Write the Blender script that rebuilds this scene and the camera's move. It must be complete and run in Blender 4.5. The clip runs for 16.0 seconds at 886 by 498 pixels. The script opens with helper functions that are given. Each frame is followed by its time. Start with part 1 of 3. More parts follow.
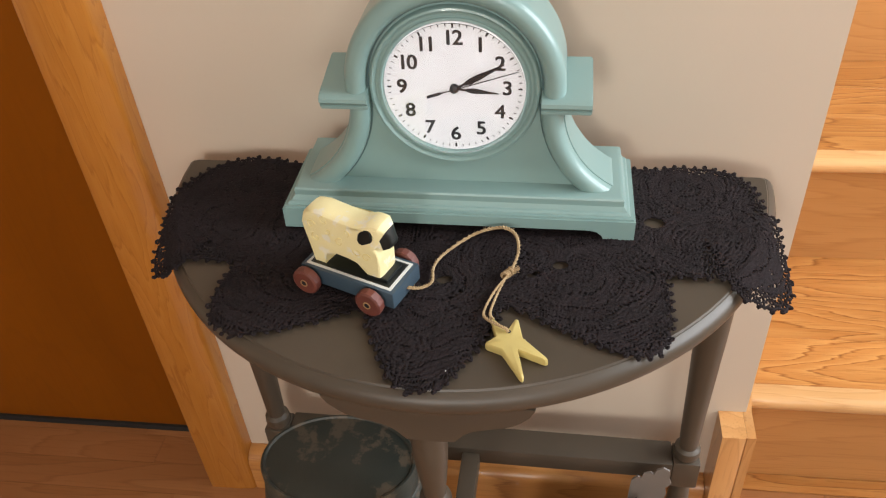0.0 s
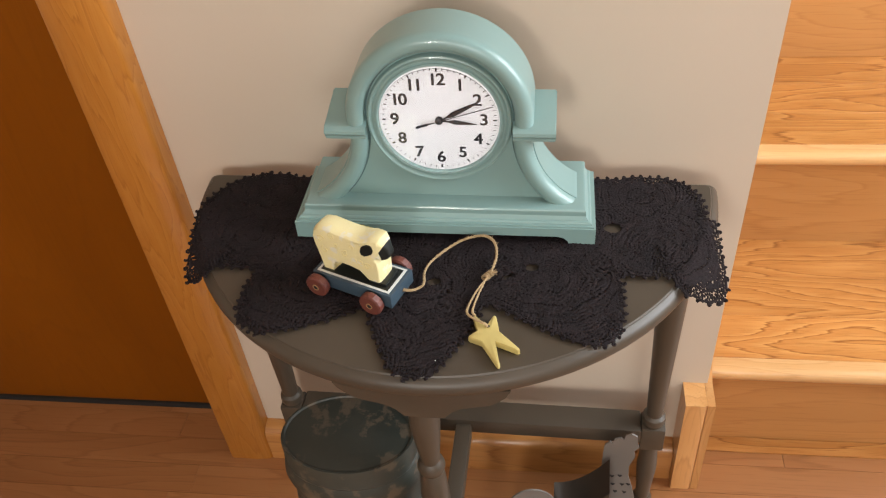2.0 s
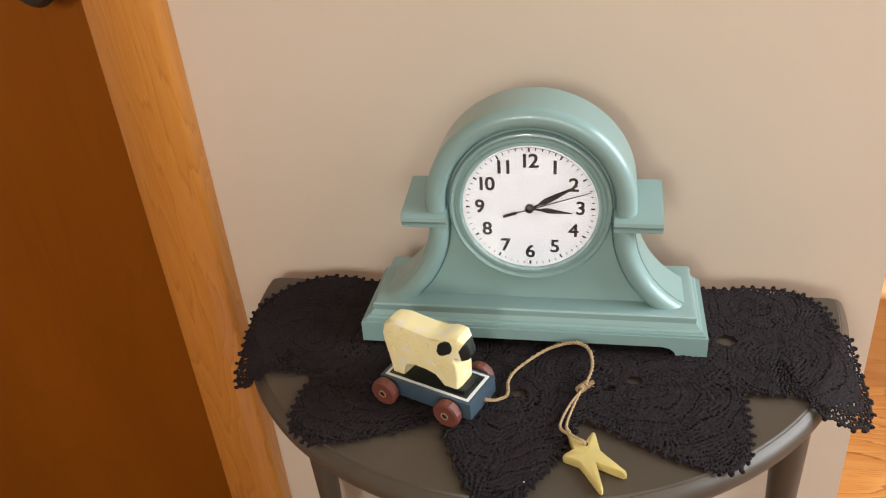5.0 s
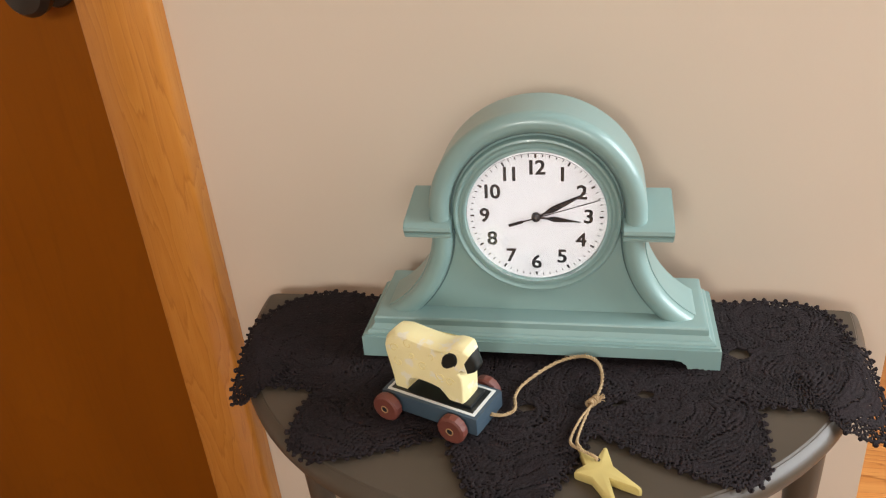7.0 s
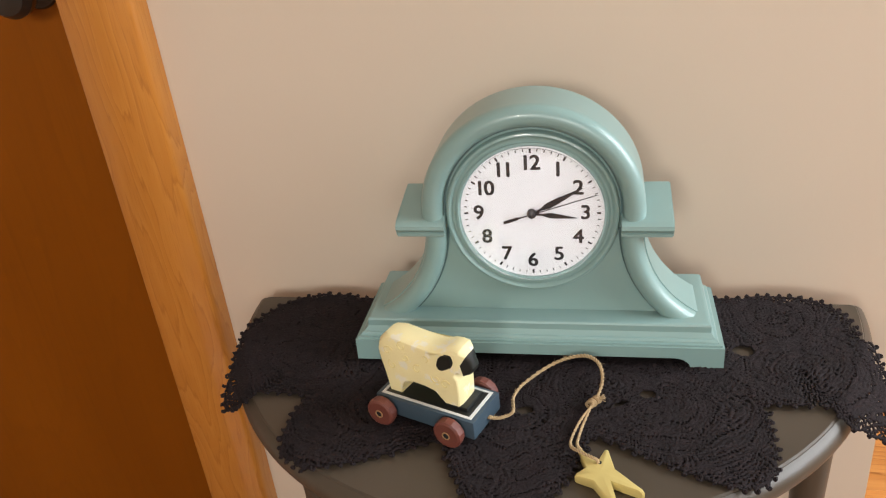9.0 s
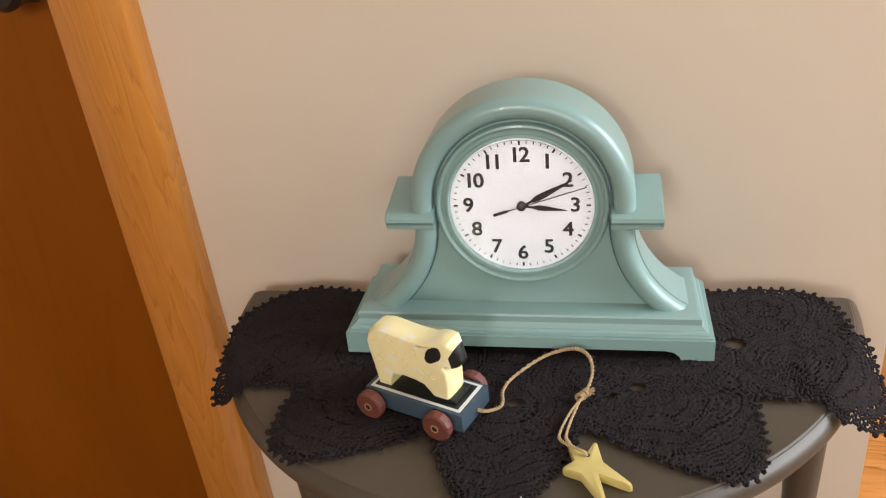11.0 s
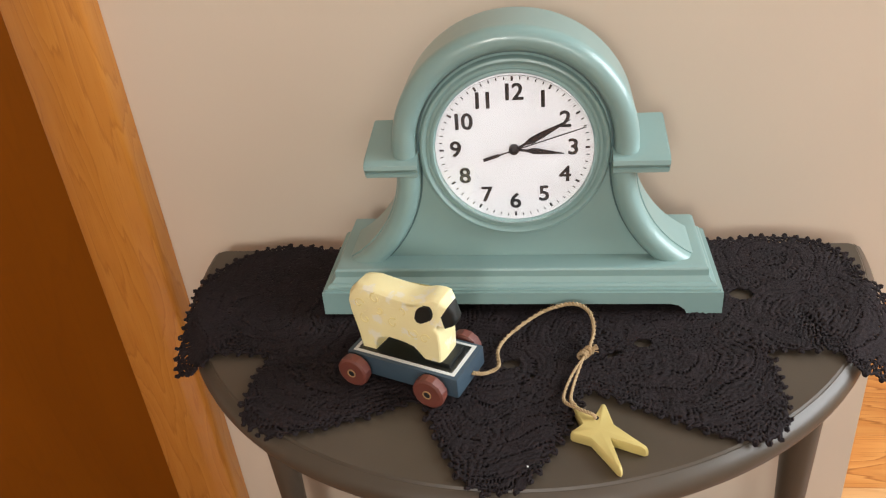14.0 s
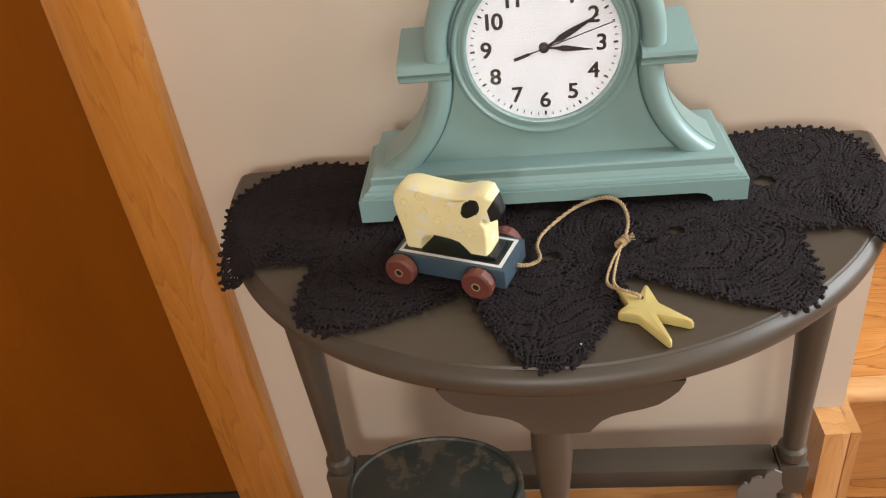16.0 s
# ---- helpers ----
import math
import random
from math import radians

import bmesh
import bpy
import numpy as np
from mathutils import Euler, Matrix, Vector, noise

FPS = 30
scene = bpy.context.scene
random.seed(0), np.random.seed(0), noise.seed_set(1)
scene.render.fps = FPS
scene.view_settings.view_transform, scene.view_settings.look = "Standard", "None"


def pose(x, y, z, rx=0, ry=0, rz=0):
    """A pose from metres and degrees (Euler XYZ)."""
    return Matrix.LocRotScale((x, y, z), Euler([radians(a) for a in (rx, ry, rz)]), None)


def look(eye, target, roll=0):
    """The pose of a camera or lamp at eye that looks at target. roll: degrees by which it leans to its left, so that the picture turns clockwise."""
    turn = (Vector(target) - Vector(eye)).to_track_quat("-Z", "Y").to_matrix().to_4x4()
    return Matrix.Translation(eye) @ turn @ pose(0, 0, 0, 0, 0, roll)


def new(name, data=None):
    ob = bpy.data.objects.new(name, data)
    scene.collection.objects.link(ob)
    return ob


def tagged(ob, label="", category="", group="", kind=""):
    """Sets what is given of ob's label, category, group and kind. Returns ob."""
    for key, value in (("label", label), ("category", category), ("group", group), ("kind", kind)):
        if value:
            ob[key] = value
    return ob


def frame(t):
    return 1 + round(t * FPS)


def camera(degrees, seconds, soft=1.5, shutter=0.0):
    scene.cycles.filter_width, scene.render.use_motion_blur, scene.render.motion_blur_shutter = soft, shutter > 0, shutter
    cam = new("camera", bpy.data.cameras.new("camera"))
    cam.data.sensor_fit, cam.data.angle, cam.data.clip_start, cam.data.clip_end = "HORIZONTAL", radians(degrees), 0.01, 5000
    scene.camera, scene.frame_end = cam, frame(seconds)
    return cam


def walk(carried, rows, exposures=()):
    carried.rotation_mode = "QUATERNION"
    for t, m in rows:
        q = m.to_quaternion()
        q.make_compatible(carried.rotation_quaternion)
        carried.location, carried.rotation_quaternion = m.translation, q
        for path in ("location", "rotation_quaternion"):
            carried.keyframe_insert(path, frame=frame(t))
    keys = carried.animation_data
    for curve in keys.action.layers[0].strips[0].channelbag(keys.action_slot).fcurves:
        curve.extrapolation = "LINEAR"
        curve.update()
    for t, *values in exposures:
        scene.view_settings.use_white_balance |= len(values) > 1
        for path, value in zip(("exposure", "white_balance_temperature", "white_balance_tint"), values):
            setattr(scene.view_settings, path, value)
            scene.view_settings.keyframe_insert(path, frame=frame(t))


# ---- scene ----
cam = camera(55.9, 16.0, soft=1.2)
PATH = [
    (0, (0.098, -0.775, 1.172), (-0.168, 0.731, -0.117), -4.6),
    (0.5, (0.114, -0.791, 1.223), (-0.156, 0.699, -0.084), -5.5),
    (1, (0.128, -0.806, 1.27), (-0.133, 0.671, -0.053), -5.8),
    (1.5, (0.127, -0.826, 1.283), (-0.135, 0.638, -0.054), -6.0),
    (2, (0.126, -0.849, 1.291), (-0.137, 0.605, -0.056), -5.9),
    (2.5, (0.125, -0.861, 1.297), (-0.139, 0.598, -0.045), -5.7),
    (3, (0.122, -0.857, 1.297), (-0.162, 0.625, -0.015), -6.0),
    (3.5, (0.109, -0.841, 1.274), (-0.204, 0.692, 0.028), -6.2),
    (4, (0.088, -0.831, 1.242), (-0.249, 0.751, 0.065), -6.1),
    (4.5, (0.077, -0.817, 1.195), (-0.295, 0.83, 0.123), -5.9),
    (5, (0.077, -0.812, 1.174), (-0.31, 0.866, 0.156), -5.7),
    (7.5, (0.061, -0.798, 1.141), (-0.309, 0.922, 0.19), -5.6),
    (8, (0.06, -0.792, 1.136), (-0.308, 0.93, 0.187), -5.8),
    (8.5, (0.064, -0.788, 1.132), (-0.307, 0.935, 0.188), -6.1),
    (9, (0.067, -0.786, 1.133), (-0.311, 0.934, 0.184), -6.5),
    (11.5, (0.079, -0.781, 1.125), (-0.306, 0.931, 0.165), -6.7),
    (12, (0.076, -0.77, 1.122), (-0.297, 0.94, 0.154), -6.5),
    (12.5, (0.074, -0.758, 1.12), (-0.283, 0.951, 0.143), -6.3),
    (13, (0.069, -0.749, 1.114), (-0.26, 0.954, 0.118), -6.1),
    (13.5, (0.058, -0.74, 1.099), (-0.242, 0.958, 0.086), -6.0),
    (14, (0.038, -0.737, 1.088), (-0.235, 0.95, 0.049), -6.2),
    (14.5, (0.019, -0.751, 1.076), (-0.22, 0.929, 0.017), -6.3),
    (15, (0.004, -0.769, 1.068), (-0.217, 0.898, -0.016), -6.8),
    (15.5, (-0.01, -0.778, 1.068), (-0.228, 0.864, -0.052), -7.6),
    (16, (-0.015, -0.779, 1.071), (-0.229, 0.845, -0.076), -8.3),
]
walk(cam, [(t, look(eye, target, roll)) for t, eye, target, roll in PATH])

# ---- world, sun and window light ----
world = bpy.data.worlds.new("sky")
scene.world = world
world.use_nodes = True
wn = world.node_tree.nodes
sky = wn.new("ShaderNodeTexSky")
sky.sky_type, sky.sun_disc = "NISHITA", False
sky.sun_elevation, sky.sun_rotation = radians(40), radians(215)
world.node_tree.links.new(sky.outputs["Color"], wn["Background"].inputs["Color"])
wn["Background"].inputs["Strength"].default_value = 0.1


def area(name, eye, target, w, h, watts, colour):
    data = bpy.data.lights.new(name, "AREA")
    data.shape, data.size, data.size_y, data.energy, data.color = "RECTANGLE", w, h, watts, colour
    ob = new(name, data)
    ob.matrix_world = look(eye, target)
    return ob


area("window_light_back", (-0.38, -3.14, 1.75), (-0.25, -1.0, 0.9), 0.45, 0.6, 34, (1.0, 0.955, 0.89))
# added fill from the right front, softens the clock's shadow on the wall
area("fill_light_front", (0.85, -3.14, 1.75), (0.4, -1.0, 0.9), 1.0, 1.0, 26, (1.0, 0.97, 0.93))
area("window_light_side", (1.95, -0.15, 1.55), (0.6, -0.1, 0.6), 1.5, 1.3, 84, (0.90, 0.955, 1.0))
scene.view_settings.exposure = -0.15

# ---- materials ----
T = 0.66          # height of the table top


def mat(name, rough=0.5, metal=0.0):
    m = bpy.data.materials.new(name)
    m.use_nodes = True
    b = m.node_tree.nodes["Principled BSDF"]
    b.inputs["Roughness"].default_value, b.inputs["Metallic"].default_value = rough, metal
    return m, m.node_tree.nodes, m.node_tree.links, b


def ramp_of(n, stops):
    r = n.new("ShaderNodeValToRGB")
    while len(r.color_ramp.elements) < len(stops):
        r.color_ramp.elements.new(0.5)
    for e, (p, c) in zip(r.color_ramp.elements, stops):
        e.position, e.color = p, (*c, 1)
    return r


def noise_of(n, l, scale, detail=4, stretch=(1, 1, 1), coord="Object", rough=0.55, shift=False):
    tc, mp, nz = n.new("ShaderNodeTexCoord"), n.new("ShaderNodeMapping"), n.new("ShaderNodeTexNoise")
    mp.inputs["Scale"].default_value = stretch
    l.new(tc.outputs[coord], mp.inputs["Vector"])
    if shift:
        info, mul = n.new("ShaderNodeObjectInfo"), n.new("ShaderNodeVectorMath")
        mul.operation = "SCALE"
        mul.inputs[0].default_value = (7.3, 13.1, 5.7)
        l.new(info.outputs["Random"], mul.inputs["Scale"])
        l.new(mul.outputs[0], mp.inputs["Location"])
    nz.inputs["Scale"].default_value, nz.inputs["Detail"].default_value, nz.inputs["Roughness"].default_value = scale, detail, rough
    l.new(mp.outputs[0], nz.inputs["Vector"])
    return nz


def bump_of(n, l, b, height, strength, distance):
    bp = n.new("ShaderNodeBump")
    bp.inputs["Strength"].default_value, bp.inputs["Distance"].default_value = strength, distance
    l.new(height, bp.inputs["Height"])
    l.new(bp.outputs[0], b.inputs["Normal"])
    return bp


def mix_of(n, l, fac, a, b, mode="MIX"):
    m = n.new("ShaderNodeMix")
    m.data_type, m.blend_type = "RGBA", mode
    for sock, v in ((m.inputs[0], fac), (m.inputs[6], a), (m.inputs[7], b)):
        if isinstance(v, (int, float)):
            sock.default_value = v
        elif isinstance(v, tuple):
            sock.default_value = (*v, 1)
        else:
            l.new(v, sock)
    return m.outputs[2]


def painted(name, colour, dark, rough=0.45, scale=30, bump=0.08, dist=0.0006, spots=None, coat=0.0):
    """Paint with slow unevenness, fine brush relief and, where named, worn spots of another colour."""
    m, n, l, b = mat(name, rough)
    big = noise_of(n, l, scale * 0.25, 3)
    fine = noise_of(n, l, scale * 14, 3)
    r = ramp_of(n, [(0.3, dark), (0.7, colour)])
    l.new(big.outputs["Fac"], r.inputs[0])
    col = r.outputs[0]
    if spots:
        sp = noise_of(n, l, spots[1], 6, rough=0.62)
        sr = ramp_of(n, [(spots[2], (0, 0, 0)), (spots[2] + 0.05, (1, 1, 1))])
        l.new(sp.outputs["Fac"], sr.inputs[0])
        col = mix_of(n, l, sr.outputs[0], col, spots[0])
    l.new(col, b.inputs["Base Color"])
    rr = n.new("ShaderNodeMapRange")
    rr.inputs[3].default_value, rr.inputs[4].default_value = rough - 0.07, rough + 0.1
    l.new(big.outputs["Fac"], rr.inputs[0])
    l.new(rr.outputs[0], b.inputs["Roughness"])
    b.inputs["Coat Weight"].default_value = coat
    bump_of(n, l, b, fine.outputs["Fac"], bump, dist)
    return m


def wood(name, light, mid, dark, axis, rough=0.35, coat=0.3, size=1.0, figure=1.0):
    """Varnished oak: cathedral figure from warped growth rings, short pores, colour that differs from board to board. axis: the grain's way."""
    m, n, l, b = mat(name, rough)
    st = [1.0, 1.0, 1.0]
    st[axis] = 0.19
    fig = noise_of(n, l, 6.5 * size, 2, tuple(st), rough=0.35, shift=True)
    st[axis] = 0.035
    pores = noise_of(n, l, 330 * size, 2, tuple(st), shift=True)
    streak = noise_of(n, l, 60 * size, 3, tuple(st), shift=True)
    st[axis] = 0.3
    slow = noise_of(n, l, 4, 2, tuple(st), shift=True)
    mul = n.new("ShaderNodeMath")
    mul.operation = "MULTIPLY_ADD"
    mul.inputs[1].default_value = 15.0
    l.new(fig.outputs["Fac"], mul.inputs[0])
    l.new(streak.outputs["Fac"], mul.inputs[2])
    saw = n.new("ShaderNodeMath")
    saw.operation = "FRACT"
    l.new(mul.outputs[0], saw.inputs[0])
    r = ramp_of(n, [(0.0, light), (0.5, mid), (0.80, mid), (0.92, dark), (1.0, light)])
    l.new(saw.outputs[0], r.inputs[0])
    soft = mix_of(n, l, 1.0 - 0.7 * figure, r.outputs[0], tuple(0.5 * (p + q) for p, q in zip(light, mid)))
    pr = ramp_of(n, [(0.34, (0.66, 0.58, 0.5)), (0.45, (1, 1, 1))])
    l.new(pores.outputs["Fac"], pr.inputs[0])
    c2 = mix_of(n, l, 0.5 * figure, soft, pr.outputs[0], "MULTIPLY")
    sr = ramp_of(n, [(0.3, (0.84, 0.80, 0.75)), (0.7, (1.08, 1.07, 1.05))])
    l.new(slow.outputs["Fac"], sr.inputs[0])
    c3 = mix_of(n, l, 1.0, c2, sr.outputs[0], "MULTIPLY")
    info = n.new("ShaderNodeObjectInfo")
    ir = ramp_of(n, [(0.0, (0.88, 0.85, 0.81)), (1.0, (1.08, 1.08, 1.08))])
    l.new(info.outputs["Random"], ir.inputs[0])
    c4 = mix_of(n, l, 1.0, c3, ir.outputs[0], "MULTIPLY")
    l.new(c4, b.inputs["Base Color"])
    b.inputs["Coat Weight"].default_value, b.inputs["Coat Roughness"].default_value = coat, 0.22
    bump_of(n, l, b, pores.outputs["Fac"], 0.10, 0.0004)
    return m


OAK_X = wood("oak_floor", (0.38, 0.172, 0.068), (0.325, 0.138, 0.050), (0.20, 0.076, 0.025), 0, 0.36, 0.15, figure=0.55)
OAK_STAIR = wood("oak_stair", (0.52, 0.250, 0.075), (0.44, 0.188, 0.050), (0.24, 0.080, 0.018), 0, 0.3, 0.3, 1.7, 1.25)
OAK_RISER = wood("oak_riser", (0.50, 0.25, 0.088), (0.455, 0.215, 0.070), (0.34, 0.135, 0.038), 0, 0.3, 0.3, 1.0, 0.55)
OAK_NOSE = wood("oak_nosing", (0.66, 0.40, 0.185), (0.60, 0.34, 0.14), (0.47, 0.23, 0.076), 0, 0.28, 0.35, 1.4, 0.6)
OAK_TRIM = wood("oak_trim_upright", (0.53, 0.225, 0.041), (0.445, 0.170, 0.025), (0.26, 0.080, 0.011), 2, 0.26, 0.4, 2.6, 0.55)
# upright oak with the light on the corner block put into its tone
OAK_LIT = wood("oak_lit_tone", (0.62, 0.34, 0.135), (0.55, 0.27, 0.095), (0.37, 0.155, 0.045), 2, 0.3, 0.3, figure=0.6)
OAK_BASE = wood("oak_baseboard", (0.50, 0.24, 0.075), (0.42, 0.18, 0.05), (0.25, 0.09, 0.025), 0, 0.33, 0.3, figure=0.8)
DOOR_WOOD = wood("door_veneer", (0.265, 0.082, 0.004), (0.235, 0.067, 0.003), (0.17, 0.045, 0.002), 2, 0.36, 0.0, 0.6, 0.2)
DOOR_WOOD.node_tree.nodes["Principled BSDF"].inputs["Specular IOR Level"].default_value = 0.14
WALL = painted("wall_paint", (0.60, 0.50, 0.395), (0.57, 0.475, 0.375), 0.62, 9, 0.12, 0.0008)
CEIL = painted("ceiling_paint", (0.75, 0.73, 0.69), (0.72, 0.70, 0.66), 0.8, 9)
TAUPE = painted("taupe_furniture_paint", (0.076, 0.058, 0.041), (0.056, 0.043, 0.030), 0.42, 24, 0.10, 0.0006)
AQUA = painted("aqua_resin_paint", (0.226, 0.346, 0.330), (0.208, 0.322, 0.308), 0.33, 14, 0.05, 0.0004, coat=0.22)
# dark aqua that paints in the shade beside the clock mouldings
RECESS_SHADE = painted("painted_recess_shade", (0.085, 0.15, 0.15), (0.07, 0.125, 0.13), 0.5)
DIAL = painted("dial_paper", (0.74, 0.745, 0.775), (0.72, 0.725, 0.755), 0.55, 10, 0.0)
INK = painted("black_print", (0.012, 0.012, 0.014), (0.01, 0.01, 0.012), 0.5)
STEEL = painted("dark_pointer_metal", (0.02, 0.024, 0.03), (0.012, 0.014, 0.018), 0.3)
NAVY = painted("blue_grey_paint", (0.048, 0.078, 0.105), (0.038, 0.06, 0.082), 0.42, 60, 0.2, 0.0005, spots=((0.16, 0.2, 0.22), 160, 0.69))
BLACKP = painted("black_paint", (0.013, 0.015, 0.014), (0.009, 0.011, 0.010), 0.35, 60)
WHITEP = painted("white_line_paint", (0.72, 0.73, 0.70), (0.64, 0.65, 0.62), 0.5, 80)
BRICK = painted("brick_red_paint", (0.17, 0.05, 0.035), (0.125, 0.036, 0.026), 0.42, 80, 0.25, 0.0005, spots=((0.25, 0.11, 0.08), 150, 0.68))
BRASS = mat("brass_eyelet", 0.4, 0.3)[0]
BRASS.node_tree.nodes["Principled BSDF"].inputs["Base Color"].default_value = (0.50, 0.32, 0.16, 1)
FLEECE = painted("cream_yellow_paint", (0.88, 0.79, 0.43), (0.82, 0.72, 0.39), 0.42, 150, 0.5, 0.0012, spots=((0.83, 0.78, 0.60), 70, 0.56))
CURL = painted("ochre_wash", (0.82, 0.71, 0.34), (0.75, 0.64, 0.29), 0.5, 130)
STARY = painted("yellow_star_paint", (0.60, 0.48, 0.17), (0.53, 0.42, 0.15), 0.48, 90, 0.2, 0.0006)
TWINE = painted("jute_twine_fibre", (0.50, 0.36, 0.20), (0.36, 0.24, 0.12), 0.85, 500, 0.6, 0.0006)
THREAD = painted("black_cotton_thread", (0.0182, 0.0108, 0.0122), (0.0112, 0.0067, 0.0078), 0.8, 200, 0.8, 0.0012)
tb = THREAD.node_tree.nodes["Principled BSDF"]
tb.inputs["Specular IOR Level"].default_value = 0.28
TIN = painted("distressed_green_tin", (0.048, 0.047, 0.036), (0.024, 0.030, 0.025), 0.5, 44, 0.3, 0.0010, spots=((0.090, 0.072, 0.050), 26, 0.555))
GALV = painted("dull_galvanised_sheet", (0.20, 0.185, 0.17), (0.16, 0.148, 0.135), 0.5, 30, 0.15, 0.0006)
BRONZE = painted("dark_bronze", (0.035, 0.028, 0.022), (0.02, 0.016, 0.013), 0.3, 30)
STRIP_BLACK = painted("black_strip", (0.012, 0.011, 0.011), (0.008, 0.008, 0.008), 0.7)
GLASS, gn, gl, gb = mat("clear_crystal", 0.02)
gb.inputs["Transmission Weight"].default_value, gb.inputs["IOR"].default_value = 1.0, 1.45


# ---- mesh helpers ----
def finish(bm, smooth=None):
    bmesh.ops.recalc_face_normals(bm, faces=bm.faces)
    if smooth is not None:
        for f in bm.faces:
            f.smooth = True
        for e in bm.edges:
            if len(e.link_faces) == 2 and e.calc_face_angle(0) > radians(smooth):
                e.smooth = False
    return bm


def link(name, bm, material, smooth=35):
    me = bpy.data.meshes.new(name)
    finish(bm, smooth).to_mesh(me)
    bm.free()
    for m in material if isinstance(material, (list, tuple)) else [material]:
        me.materials.append(m)
    return new(name, me)


def part(name, bm, material, parent, label="", smooth=35):
    ob = link(name, bm, material, smooth)
    ob.parent = parent
    return tagged(ob, label)


def thing(name, place, label, category, group="", kind=""):
    ob = new(name)
    ob.empty_display_size = 0.05
    ob.matrix_world = place
    return tagged(ob, label, category, group, kind)


def box(x0, x1, y0, y1, z0, z1, bevel=0.0, seg=2, bm=None):
    bm = bm or bmesh.new()
    r = bmesh.ops.create_cube(bm, size=1)
    for v in r["verts"]:
        v.co = Vector((x0 if v.co.x < 0 else x1, y0 if v.co.y < 0 else y1, z0 if v.co.z < 0 else z1))
    if bevel:
        vs = set(r["verts"])
        es = [e for e in bm.edges if e.verts[0] in vs and e.verts[1] in vs]
        bmesh.ops.bevel(bm, geom=es, offset=bevel, segments=seg, profile=0.6, affect="EDGES")
    return bm


def prism(outline, a, b, axis="y", bm=None):
    """A closed outline in a plane, given thickness from a to b along the axis."""
    bm = bm or bmesh.new()

    def at(p, d):
        return Vector((p[0], d, p[1])) if axis == "y" else Vector((p[0], p[1], d)) if axis == "z" else Vector((d, p[0], p[1]))
    lo, hi = [bm.verts.new(at(p, a)) for p in outline], [bm.verts.new(at(p, b)) for p in outline]
    bm.faces.new(lo), bm.faces.new(hi[::-1])
    for i in range(len(outline)):
        j = (i + 1) % len(outline)
        bm.faces.new((lo[i], lo[j], hi[j], hi[i]))
    return bm


def lathe(rings, n=24, centre=(0, 0), bm=None, squash=1.0):
    """Turned shape: rings of (radius, z) about an upright axis."""
    bm = bm or bmesh.new()
    loops = []
    for r, z in rings:
        loops.append([bm.verts.new((centre[0] + r * math.cos(2 * math.pi * k / n), centre[1] + squash * r * math.sin(2 * math.pi * k / n), z)) for k in range(n)])
    for p, q in zip(loops, loops[1:]):
        for k in range(n):
            bm.faces.new((p[k], p[(k + 1) % n], q[(k + 1) % n], q[k]))
    bm.faces.new(loops[0][::-1]), bm.faces.new(loops[-1])
    return bm


def tube(pts, radius, sides=8, bm=None, closed=False):
    """A round cord along points; radius is a number or a function of 0..1."""
    bm = bm or bmesh.new()
    pts = [Vector(p) for p in pts]
    loops, up = [], Vector((0.13, 0.21, 0.97))
    for i, p in enumerate(pts):
        a, b = pts[i - 1] if (i or closed) else p, pts[(i + 1) % len(pts)] if (i + 1 < len(pts) or closed) else p
        d = (b - a).normalized()
        s = d.cross(up).normalized()
        u = s.cross(d)
        up = u
        r = radius(i / (len(pts) - 1)) if callable(radius) else radius
        loops.append([bm.verts.new(p + r * (math.cos(2 * math.pi * k / sides) * s + math.sin(2 * math.pi * k / sides) * u)) for k in range(sides)])
    pairs = list(zip(loops, loops[1:])) + ([(loops[-1], loops[0])] if closed else [])
    for p, q in pairs:
        for k in range(sides):
            bm.faces.new((p[k], p[(k + 1) % sides], q[(k + 1) % sides], q[k]))
    if not closed:
        bm.faces.new(loops[0][::-1]), bm.faces.new(loops[-1])
    return bm


def band(path, profile, bm=None):
    """A moulding on a front that faces -y: the profile (across, forward) is carried along a path of (x, z)."""
    bm = bm or bmesh.new()
    loops = []
    for i, p in enumerate(path):
        a, b = path[max(i - 1, 0)], path[min(i + 1, len(path) - 1)]
        d = Vector((b[0] - a[0], b[1] - a[1])).normalized()
        nrm = Vector((-d.y, d.x))
        loops.append([bm.verts.new((p[0] + nrm.x * u, -v, p[1] + nrm.y * u)) for u, v in profile])
    for p, q in zip(loops, loops[1:]):
        for k in range(len(profile)):
            j = (k + 1) % len(profile)
            bm.faces.new((p[k], p[j], q[j], q[k]))
    bm.faces.new(loops[0][::-1]), bm.faces.new(loops[-1])
    return bm


def smooth_path(pts, n=12):
    """Catmull-Rom points through a few places."""
    pts = [Vector(p) for p in pts]
    out = []
    for i in range(len(pts) - 1):
        p0, p1, p2, p3 = pts[max(i - 1, 0)], pts[i], pts[i + 1], pts[min(i + 2, len(pts) - 1)]
        for k in range(n):
            t = k / n
            out.append(0.5 * (2 * p1 + (p2 - p0) * t + (2 * p0 - 5 * p1 + 4 * p2 - p3) * t * t + (3 * p1 - p0 - 3 * p2 + p3) * t ** 3))
    return out + [pts[-1]]


def setting(name, bm, material, label, category, smooth=35):
    return tagged(link(name, bm, material, smooth), label, category, kind="structure")


# ---- the room ----
XW, YB, YE, XE, H = -2.3, -3.2, 2.6, 1.98, 2.75      # west wall, south wall, end of the stairwell, east wall, ceiling
DX0, DX1, DTOP = -1.235, -0.455, 2.03                 # door opening
CORNER = 0.367                                        # where the wall ends beside the stairs

